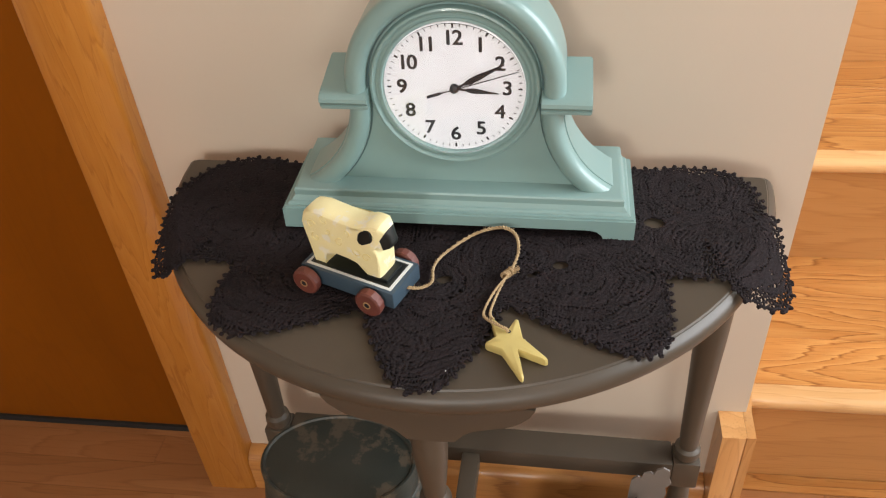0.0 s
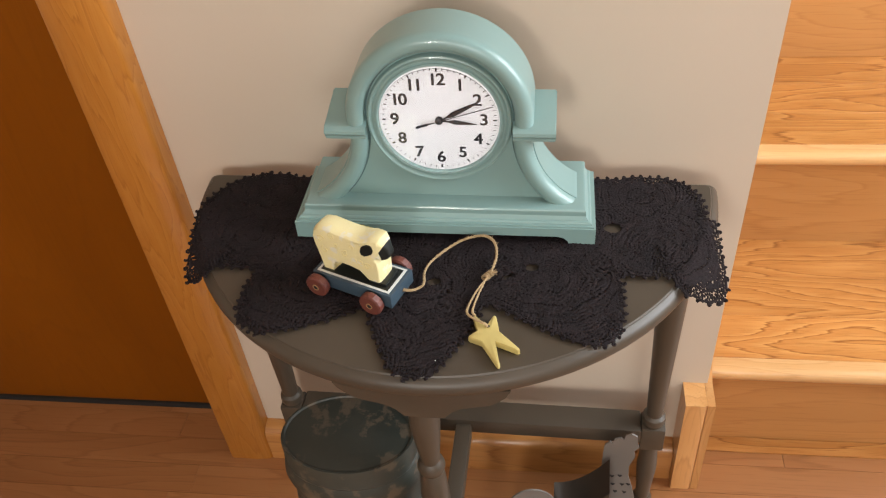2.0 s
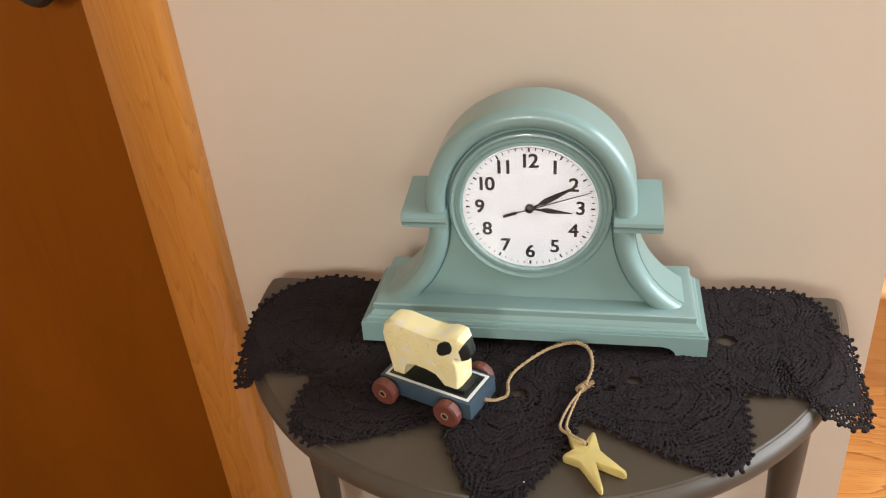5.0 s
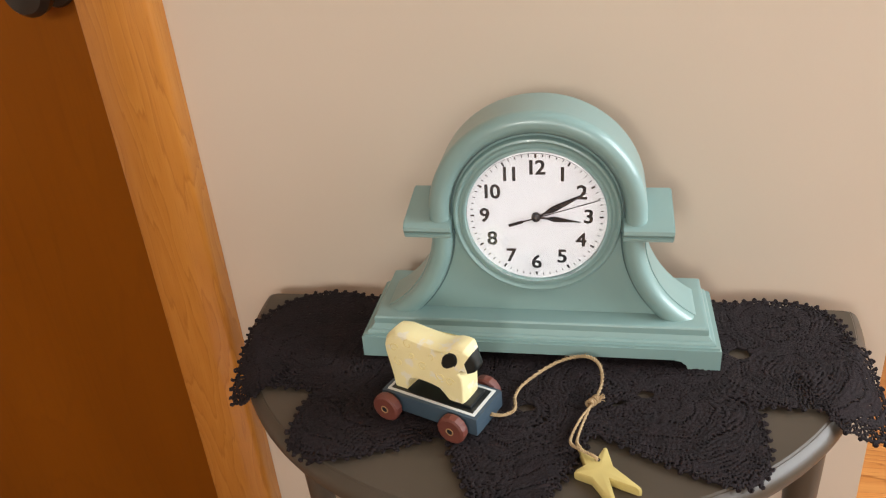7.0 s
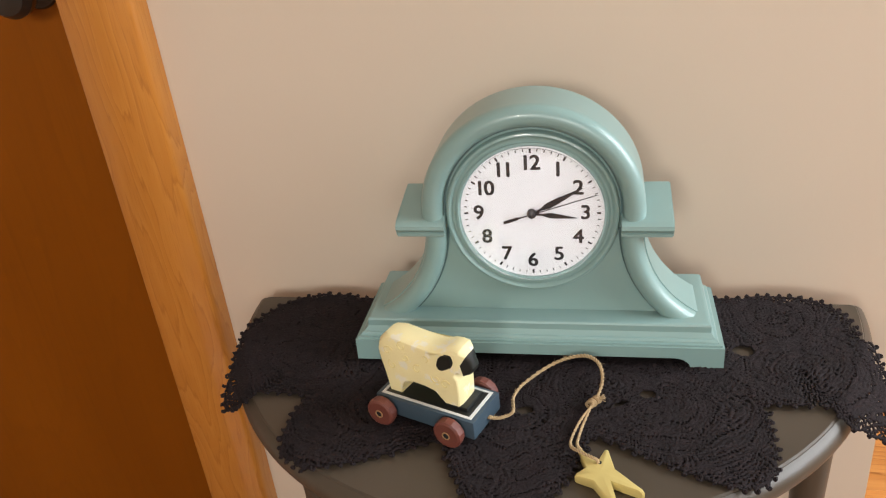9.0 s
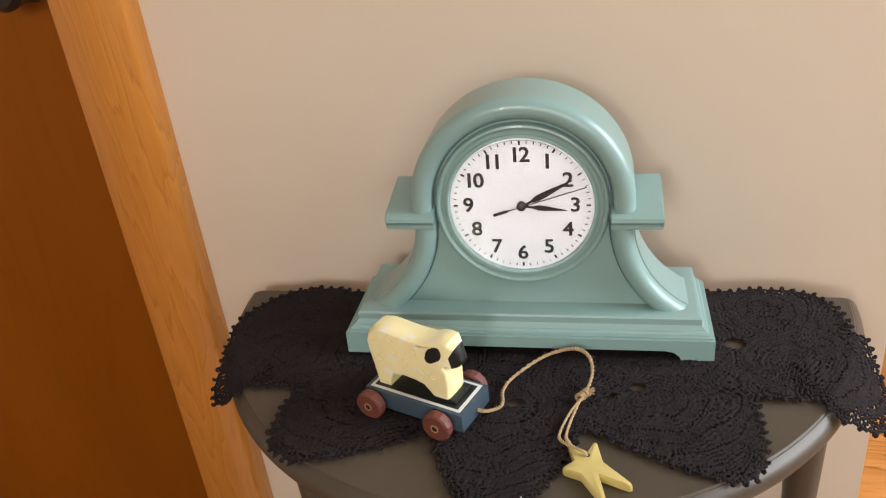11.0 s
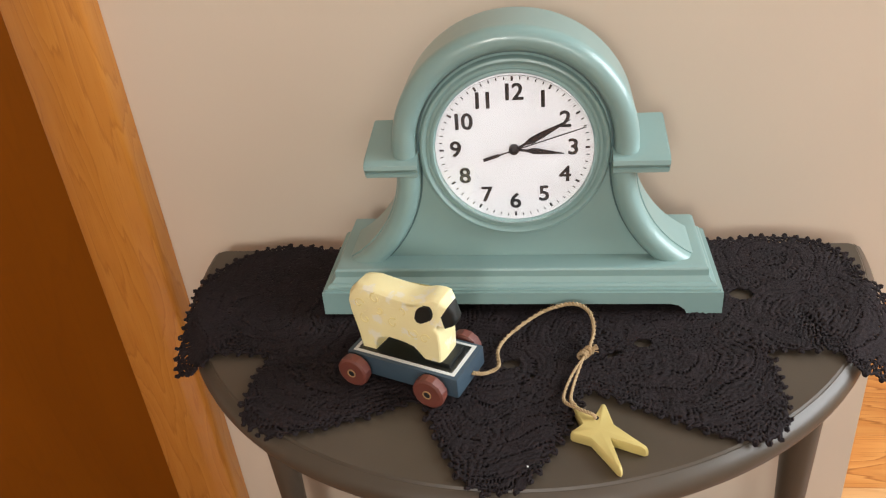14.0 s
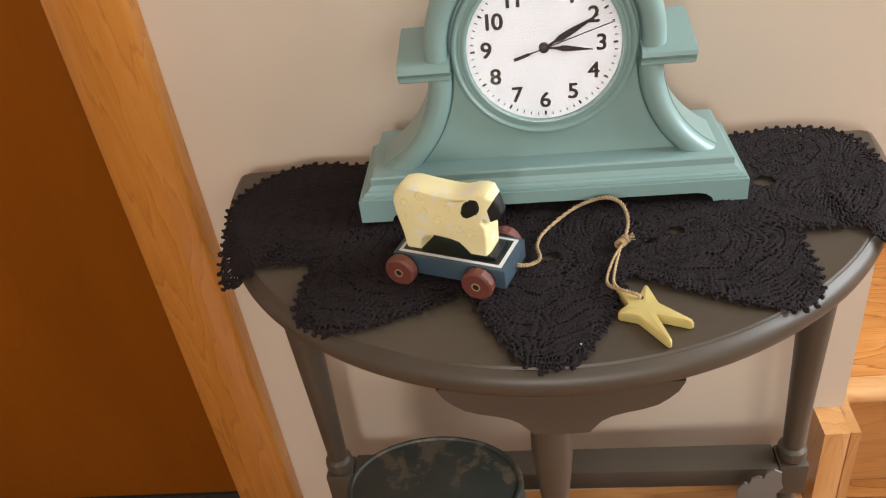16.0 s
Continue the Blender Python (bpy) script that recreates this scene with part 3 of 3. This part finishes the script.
def ring(profile, n=72):
    bm = bmesh.new()
    loops = [[bm.verts.new((r * math.cos(2 * math.pi * k / n), r * math.sin(2 * math.pi * k / n), h)) for r, h in profile] for k in range(n)]
    for k in range(n):
        p, q = loops[k], loops[(k + 1) % n]
        for c in range(len(profile)):
            e = (c + 1) % len(profile)
            bm.faces.new((p[c], p[e], q[e], q[c]))
    return bm


bz = part("bezel", ring([(0.0635, 0.0), (0.0635, 0.004), (0.065, 0.0058), (0.067, 0.0055), (0.0672, 0.0040), (0.0685, 0.0030), (0.0705, 0.0030), (0.0718, 0.0050), (0.0735, 0.0062), (0.0752, 0.0056), (0.0765, 0.0035), (0.0768, -0.001)]), AQUA, dial, "aqua ring round the dial")
bm = bmesh.new()
for k in range(60):
    a, big = math.radians(6 * k), k % 5 == 0
    r0, w = (0.0565 if big else 0.0578), (0.0009 if big else 0.00045)
    c, s = math.cos(a), math.sin(a)
    vs = [bm.verts.new((c * r - s * t, s * r + c * t, DF + 0.0003)) for r, t in ((r0, -w), (0.0603, -w), (0.0603, w), (r0, w))]
    bm.faces.new(vs)
part("minute_track", bm, INK, dial)
for k in range(1, 13):
    cu = bpy.data.curves.new("numeral", "FONT")
    cu.body, cu.size, cu.align_x, cu.align_y = str(k), 0.0190, "CENTER", "CENTER"
    cu.space_character = 0.86
    tmp = bpy.data.objects.new("numeral", cu)
    plain = bpy.data.meshes.new_from_object(tmp)
    bpy.data.objects.remove(tmp)
    bm = bmesh.new()
    for i, (dx, dy) in enumerate(((0, 0), (0.00055, 0), (-0.00055, 0), (0, 0.0004), (0, -0.0004), (0.0004, 0.0003), (-0.0004, -0.0003), (0.0004, -0.0003), (-0.0004, 0.0003))):
        first = len(bm.verts)
        bm.from_mesh(plain)
        bm.verts.ensure_lookup_table()
        for v in bm.verts[first:]:
            v.co += Vector((dx, dy, 0.00001 * i))
    me = bpy.data.meshes.new("numeral")
    bm.to_mesh(me)
    bm.free()
    me.materials.append(INK)
    a = math.radians(90 - 30 * k)
    ob = new("numeral", me)
    ob.parent = dial
    ob.location = (0.0470 * math.cos(a), 0.0470 * math.sin(a), DF + 0.0003)


def pointer(shape, angle, h):
    bm = bmesh.new()
    a = math.radians(90 - angle)
    c, s = math.cos(a), math.sin(a)
    lo = [bm.verts.new((c * u - s * v, s * u + c * v, h)) for u, v in shape]
    hi = [bm.verts.new((c * u - s * v, s * u + c * v, h + 0.0004)) for u, v in shape]
    bm.faces.new(lo[::-1]), bm.faces.new(hi)
    for i in range(len(shape)):
        j = (i + 1) % len(shape)
        bm.faces.new((lo[i], lo[j], hi[j], hi[i]))
    return bm


def lance(length, w):
    side = [(-0.004, 0.0011), (0.010, 0.0010), (0.016, w), (0.5 * length, w * 0.95), (length - 0.008, 0.0011), (length, 0.0003)]
    return side + [(u, -v) for u, v in side[::-1]]


part("hour_pointer", pointer(lance(0.040, 0.0026), 96, DF + 0.0018), STEEL, dial)
part("minute_pointer", pointer(lance(0.051, 0.0028), 61, DF + 0.0028), STEEL, dial)
part("second_pointer", pointer([(-0.026, 0.0014), (-0.013, 0.0014), (-0.012, 0.0005), (0.060, 0.0003), (0.060, -0.0003), (-0.012, -0.0005), (-0.013, -0.0014), (-0.026, -0.0014)], 72, DF + 0.0037), STEEL, dial)
part("pointer_hub", lathe([(0.0042, DF), (0.0042, DF + 0.0035), (0.0036, DF + 0.0046), (0.0015, DF + 0.0056), (0.0008, DF + 0.006)], 20), STEEL, dial)
gls = part("crystal", lathe([(0.0634, 0.0078), (0.0634, 0.0088)], 64), GLASS, dial, "clear round glass")
gls.visible_shadow = False

# ---- sheep pull toy ----
toy = thing("pull_toy", pose(-0.0743, -0.2317, T + 0.0045, 0, 0, -22), "wooden pull toy, cream sheep on a blue cart with corded star", "toy")
part("cart", box(-0.0485, 0.0485, -0.0225, 0.0225, 0.005, 0.0225, 0.0015), NAVY, toy, "blue-grey painted wooden cart with scuffed edges")
part("white_border", box(-0.0445, 0.0445, -0.0193, 0.0193, 0.0222, 0.0229), WHITEP, toy, "white painted border line")
part("black_panel", box(-0.0415, 0.0415, -0.0165, 0.0165, 0.0226, 0.0233), BLACKP, toy, "black painted panel")
for wx in (-0.0385, 0.0285):
    for wy in (-0.0295, 0.0295):
        bm = lathe([(0.0110, -0.0047), (0.0130, -0.0036), (0.0134, 0.0), (0.0130, 0.0036), (0.0110, 0.0047)], 14)
        w = part("wheel", bm, BRICK, toy, "brick-red wooden wheel", 20)
        w.matrix_basis = pose(wx, wy, 0.0118, 90, 0, 0) @ pose(0, 0, 0, 0, 0, 14 + 40 * wx)
        side = 1 if wy < 0 else -1
        e = part("eyelet", ring([(0.0027, -0.0005), (0.0027, 0.0007), (0.0037, 0.0007), (0.0037, -0.0005)], 16), BRASS, w, "brass axle eyelet")
        e.location = (0, 0, side * 0.0046)
        e2 = part("axle", lathe([(0.0027, -0.0004), (0.0027, 0.0002)], 12), INK, w)
        e2.location = (0, 0, side * 0.0047)
part("foot_strip", box(0.0165, 0.0375, -0.0125, 0.0125, 0.0232, 0.0268, 0.001), BLACKP, toy, "black block under the hooves")

# the sheep: one carved mesh, slab body with chamfered back and a dark muzzle
side = [(-0.0385, 0.046), (-0.0400, 0.054), (-0.0405, 0.061), (-0.0385, 0.0675), (-0.0335, 0.0722), (-0.025, 0.0738), (-0.012, 0.0722), (0.002, 0.0708), (0.013, 0.0708), (0.022, 0.0740), (0.0290, 0.0757), (0.0335, 0.0748), (0.0372, 0.0700), (0.0398, 0.0640), (0.0415, 0.0585), (0.0405, 0.0548), (0.0365, 0.0535), (0.0318, 0.0578),
        (0.0290, 0.0535), (0.0318, 0.0490), (0.0322, 0.0400), (0.0315, 0.0262), (0.0195, 0.0262), (0.0165, 0.0310), (0.0110, 0.0345), (0.0020, 0.0365), (-0.010, 0.0372), (-0.0195, 0.0350), (-0.0225, 0.0300), (-0.0235, 0.0232), (-0.0345, 0.0232), (-0.0362, 0.036)]
bm = bmesh.new()
layers = []
for y, shrink in ((-0.0130, 0.85), (-0.0122, 0.92), (-0.0100, 0.97), (-0.0060, 1.0), (0.0060, 1.0), (0.0100, 0.97), (0.0122, 0.92), (0.0130, 0.85)):
    layer = []
    for x, z in side:
        mz, mx = 0.049, -0.002
        x, z = x * 1.10 - 0.003, 0.0232 + (z - 0.0232) * 1.14
        zz = mz + (z - mz) * shrink if z > mz else z
        layer.append(bm.verts.new((mx + (x - mx) * (0.55 + 0.45 * shrink), y * (0.50 if x > 0.0385 and z > 0.054 else 0.66 if x > 0.034 and z > 0.054 else 0.86 if x > 0.0275 and z > 0.058 else 1.0), zz)))
    layers.append(layer)
for p, q in zip(layers, layers[1:]):
    for k in range(len(side)):
        j = (k + 1) % len(side)
        bm.faces.new((p[k], p[j], q[j], q[k]))
bm.faces.new(layers[0]), bm.faces.new(layers[-1][::-1])
bmesh.ops.triangulate(bm, faces=bm.faces)
cut = Vector((0.86, 0, -0.5)).normalized()
bmesh.ops.bisect_plane(bm, geom=bm.verts[:] + bm.edges[:] + bm.faces[:], plane_co=(0.0372, 0, 0.0745), plane_no=cut)
for f in bm.faces:
    c = f.calc_center_median()
    if (c - Vector((0.0372, 0, 0.0745))).dot(cut) > 0 and c.x > 0.0326 and c.z > 0.0562:
        f.material_index = 1
part("sheep_figure", bm, [FLEECE, BLACKP], toy, "carved sheep in crackled cream paint, black face", 28)
leaf = [(0.0102 * math.cos(b) * (1 - 0.12 * math.cos(b)), 0.0068 * math.sin(b) * (1 - 0.45 * abs(math.cos(b)) ** 3)) for b in [2 * math.pi * k / 20 for k in range(20)]]
bm = prism(leaf, -0.0008, 0.0011, "z")
bmesh.ops.bevel(bm, geom=[e for e in bm.edges if e.verts[0].co.z > 0.001 and e.verts[1].co.z > 0.001], offset=0.0008, segments=2, affect="EDGES")
e = part("ear", bm, BLACKP, toy, "black painted leaf-shaped ear")
e.matrix_basis = pose(0.0205, -0.0126, 0.0690, 90, 0, 0) @ pose(0, 0, 0, 0, 0, 52)
bm = lathe([(0.0006, -0.011), (0.0026, -0.009), (0.0032, -0.005), (0.0026, 0.001), (0.0014, 0.006), (0.0005, 0.008)], 12)
e = part("tail", bm, BLACKP, toy, "black painted tail")
e.matrix_basis = pose(-0.0478, 0.001, 0.0500, 0, 8, 0)
# raised wool curls
for cx, cz, ph in ((-0.030, 0.060, 0.3), (-0.027, 0.048, 2.0), (-0.014, 0.058, 4.0), (-0.004, 0.050, 1.0), (0.004, 0.062, 5.0), (0.012, 0.046, 2.8), (0.020, 0.043, 0.4), (-0.016, 0.067, 1.5)):
    r0 = 0.0052 if ph < 3 else 0.0040
    bm = tube([(cx * 1.1 - 0.003 + (r0 - 0.0005 * w) * math.cos(ph + 0.8 * w), -0.0132, 0.0232 + (cz - 0.0232) * 1.14 + (r0 - 0.0005 * w) * math.sin(ph + 0.8 * w)) for w in range(8)], 0.0006, 5)
    part("wool_curl", bm, CURL, toy)

# ---- twine and star ----


def twine(path, r, turns, bm=None):
    bm = bm or bmesh.new()
    pts = smooth_path(path, 14)
    for ph in (0, math.pi):
        tube([p + 0.55 * r * (math.cos(ph + turns * k) * Vector((0.7, 0.7, 0)) + math.sin(ph + turns * k) * Vector((0, 0, 1))) for k, p in enumerate(pts)], r * 0.62, 6, bm)
    return bm


ZT = T + 0.0070
ti = pose(-0.0802, -0.2283, T + 0.0045, 0, 0, -22).inverted()
main = [(-0.0340, -0.2460, T + 0.0165), (-0.0245, -0.2430, T + 0.0140), (-0.0160, -0.231, T + 0.0105), (-0.0175, -0.209, ZT + 0.001), (-0.010, -0.191, ZT + 0.002), (0.012, -0.172, ZT + 0.008), (0.030, -0.166, ZT + 0.013), (0.046, -0.166, ZT + 0.015), (0.0565, -0.174, ZT + 0.012), (0.0590, -0.192, ZT + 0.007), (0.054, -0.212, ZT + 0.004), (0.050, -0.222, ZT + 0.004)]
cord = on(ti, part("pull_cord", twine(main, 0.0017, 1.1), TWINE, toy, "natural jute pull cord"))
part("loop_strand", twine([(0.051, -0.220, ZT + 0.004), (0.0415, -0.238, ZT + 0.003), (0.0345, -0.258, ZT + 0.001), (0.0345, -0.272, ZT + 0.004), (0.044, -0.2815, ZT + 0.006), (0.0540, -0.2860, ZT + 0.0045), (0.0558, -0.2868, ZT)], 0.0014, 1.1), TWINE, cord)
part("loop_strand", twine([(0.050, -0.220, ZT + 0.004), (0.0435, -0.242, ZT + 0.002), (0.0395, -0.258, ZT), (0.0390, -0.266, ZT), (0.042, -0.2695, ZT - 0.002)], 0.0014, 1.1), TWINE, cord)
bm = bmesh.new()
for k in range(4):
    c = Vector((0.0545 - 0.0020 * k, -0.2125 - 0.0024 * k, ZT + 0.004))
    tube([c + 0.0030 * Vector((math.cos(b) * 0.9 + 0.3 * (k % 2) * math.sin(b), math.cos(b) * -0.5, math.sin(b))) for b in [2 * math.pi * w / 10 for w in range(10)]], 0.0014, 6, bm, True)
part("knot", bm, TWINE, cord, "overhand knot in the cord")
bm = bmesh.new()
for k in range(22):
    d = Vector((0.8 + 0.4 * random.random(), 1.1 * (random.random() - 0.55), 0.7 * random.random())).normalized()
    b0 = Vector((0.0535, -0.2145, ZT + 0.005))
    tube([b0, b0 + 0.004 * d, b0 + 0.0085 * d + Vector((0, 0.001 * random.random(), -0.001))], 0.0003, 4, bm)
tagged(part("frayed_ends", bm, TWINE, cord, "frayed fibres at the knot"), kind="stuff")

bm = bmesh.new()
along = smooth_path(main, 10)
for k in range(60):
    p = along[random.randrange(len(along))]
    d = Vector((random.uniform(-1, 1), random.uniform(-1, 1), random.uniform(0, 1))).normalized()
    tube([p, p + 0.0022 * d, p + 0.0036 * d + Vector((0.0008, 0, 0))], 0.00014, 3, bm)
tagged(part("stray_fibres", bm, TWINE, cord, "stray jute fibres"), kind="stuff")

SC = Vector((0.0575, -0.2965))
tips = sorted([(124, 0.0310, 0.0130), (80, 0.0275, 0.0130), (-30, 0.0372, 0.0118), (-72, 0.0405, 0.0118), (190, 0.0205, 0.0135)])
pts = []
for k, (a, r, w) in enumerate(tips):
    b, r2 = tips[(k + 1) % 5][0] + (360 if k == 4 else 0), min(w, tips[(k + 1) % 5][2])
    for da, f in ((-4.5, 0.955), (0, 0.99), (4.5, 0.955)):
        pts.append((f * r * math.cos(radians(a + da * 0.02 / r)), f * r * math.sin(radians(a + da * 0.02 / r))))
    m = radians((a + b) / 2)
    pts.append((r2 * math.cos(m), r2 * math.sin(m)))
bm = bmesh.new()
loops = [[bm.verts.new((SC.x + x * f, SC.y + y * f, T + z)) for x, y in pts] for f, z in ((0.97, 0.0006), (1.0, 0.0016), (1.0, 0.0060), (0.97, 0.0076), (0.90, 0.0084))]
for p, q in zip(loops, loops[1:]):
    for k in range(len(p)):
        bm.faces.new((p[k], p[(k + 1) % len(p)], q[(k + 1) % len(p)], q[k]))
for lp, z in ((loops[0], 0.0006), (loops[-1], 0.0086)):
    c = bm.verts.new((SC.x, SC.y, T + z))
    for k in range(len(lp)):
        bm.faces.new((lp[k], lp[(k + 1) % len(lp)], c))
st = on(ti, part("star_pendant", bm, STARY, toy, "yellow painted wooden star with uneven points", 40))
part("cord_hole", lathe([(0.0018, T + 0.0080), (0.0018, T + 0.0090)], 12, (0.0562, -0.2862)), INK, st)

# ---- green tin under the table ----
tin = thing("lidded_tin", pose(-0.124, -0.263, 0), "tall oval green-black tin with worn chipped paint", "tin")
part("body", lathe([(0.080, 0.0), (0.084, 0.004), (0.084, 0.30), (0.087, 0.308), (0.087, 0.314), (0.084, 0.322), (0.085, 0.35), (0.089, 0.362), (0.091, 0.374), (0.089, 0.386), (0.084, 0.396), (0.0825, 0.398)], 64, squash=0.70), TIN, tin)
part("lid", lathe([(0.083, 0.3985), (0.086, 0.3995), (0.0865, 0.402), (0.085, 0.404), (0.085, 0.4315), (0.0835, 0.4345), (0.081, 0.4345), (0.079, 0.4325), (0.03, 0.4335)], 64, squash=0.70), TIN, tin, "worn dark green lid with rolled rim")

# ---- sheet metal hen on the floor ----
hen = thing("metal_hen", pose(0.225, -0.150, 0), "dull grey sheet metal hen figure standing on the floor", "figurine")
tail = [(-0.026, 0.02), (-0.024, 0.10), (-0.021, 0.165), (-0.020, 0.205), (-0.019, 0.222), (-0.013, 0.232), (-0.009, 0.229), (-0.007, 0.239), (0.0, 0.244), (0.004, 0.240), (0.006, 0.250), (0.013, 0.256), (0.020, 0.252), (0.021, 0.236),
        (0.0235, 0.228), (0.018, 0.218), (0.020, 0.205), (0.014, 0.18), (0.015, 0.155), (0.021, 0.13), (0.026, 0.10), (0.028, 0.02)]
bm = prism(tail, -0.0012, 0.0012)
t = part("tail", bm, GALV, hen, "grey sheet metal tail with scalloped top")
t.matrix_basis = pose(0.002, 0.020, 0.0, 0, 0, -8) @ Matrix.Diagonal((1.15, 1, 1.07, 1))
for k, (x, z) in enumerate(((-0.006, 0.150), (0.004, 0.154), (-0.011, 0.132), (-0.004, 0.130), (0.008, 0.133), (0.016, 0.136), (0.0, 0.112), (0.012, 0.114))):
    hb = prism([(x, z - 0.0035), (x + 0.003, z + 0.001), (x + 0.002, z + 0.003), (x, z + 0.0015), (x - 0.002, z + 0.003), (x - 0.003, z + 0.001)], -0.0017, -0.0013)
    part("heart_cutout", hb, INK, t)
# curved back between tail and breast
bm = bmesh.new()
cols = []
for k in range(13):
    u = k / 12
    x, z = -0.012 - 0.080 * u, 0.150 + 0.070 * (1 - u) ** 2.0
    cols.append([bm.verts.new((x, y, zz)) for y, zz in ((0.010, z), (-0.028, z - 0.03), (-0.030, 0.02), (0.012, 0.02))])
for p, q in zip(cols, cols[1:]):
    for k in range(4):
        bm.faces.new((p[k], p[(k + 1) % 4], q[(k + 1) % 4], q[k]))
bm.faces.new(cols[0][::-1]), bm.faces.new(cols[-1])
part("back", bm, BRONZE, hen, "dark curved sheet between tail and breast")
dome = [(0.048 * math.cos(a), 0.02 + 0.158 * math.sin(a) ** 0.55) for a in [math.pi * k / 20 for k in range(21)]]
d = part("breast", prism(dome, -0.0012, 0.0012), GALV, hen, "rounded grey sheet metal breast")
d.matrix_basis = pose(-0.126, -0.022, 0.0, 0, 0, 8)
bm = tube([(0.018 * math.cos(a), -0.0015, 0.140 + 0.014 * math.sin(a)) for a in [0.5 + 2.2 * k / 10 for k in range(11)]], 0.0016, 5)
part("scroll_cutout", bm, INK, d)
part("base_plate", box(-0.175, 0.032, -0.05, 0.03, 0.0, 0.021, 0.002), GALV, hen)

# ---- door knob ----
kb = part("knob", lathe([(0.026, 0.0), (0.028, 0.003), (0.026, 0.007), (0.011, 0.010), (0.010, 0.026), (0.018, 0.032), (0.0265, 0.042), (0.0275, 0.052), (0.022, 0.061), (0.008, 0.064)], 32), BRONZE, door, "dark bronze round door knob")
kb.matrix_basis = Matrix.Translation((-0.547, 0.0789, 0.997)) @ pose(0, 0, 0, 90)

# ---- window frames out of view, the second added for fill ----


def window(name, centre, w, h, turn):
    wdw = thing(name, Matrix.Translation(centre) @ pose(0, 0, 0, 0, 0, turn), "white framed window out of view with a daylight lamp", "window", kind="structure")
    for x in (-w / 2 + 0.02, 0, w / 2 - 0.02):
        part("window_frame", box(x - 0.02, x + 0.02, -0.03, 0.03, -h / 2, h / 2, 0.003), WHITEP, wdw)
    for z in (-h / 2 + 0.02, h / 2 - 0.02):
        part("window_frame", box(-w / 2 + 0.04, w / 2 - 0.04, -0.025, 0.025, z - 0.02, z + 0.02, 0.003), WHITEP, wdw)


window("window_1", (-0.38, -3.24, 1.75), 0.8, 1.0, 0)
# invented window that houses the front fill lamp
window("fill_window", (0.85, -3.24, 1.75), 1.0, 1.0, 0)
window("window_3", (2.04, -0.15, 1.55), 1.5, 1.3, 90)

# ---- floor strips ----
W = 0.057
rest = bmesh.new()
rng = random.Random(7)
y1 = 0.12
while y1 - W > YB:
    y0 = y1 - W
    x = XW - rng.random() * 0.8
    while x < XE:
        ln = rng.choice((0.45, 0.6, 0.75, 0.9, 1.1))
        a, b = max(x, XW) + 0.0003, min(x + ln, XE) - 0.0003
        x += ln
        if b - a < 0.02:
            continue
        if y0 > -0.62 and b > -1.25 and a < 1.2:
            ob = part("plank", box(a - (a + b) / 2, b - (a + b) / 2, -W / 2 + 0.0003, W / 2 - 0.0003, -0.012, 0.0), OAK_X, floor)
            ob.location = ((a + b) / 2, (y0 + y1) / 2, -0.0005 * rng.random())
        else:
            box(a, b, y0 + 0.0006, y1 - 0.0006, -0.012, -0.0002, bm=rest)
    y1 = y0
tagged(part("floor_strips", rest, OAK_X, floor), kind="stuff")
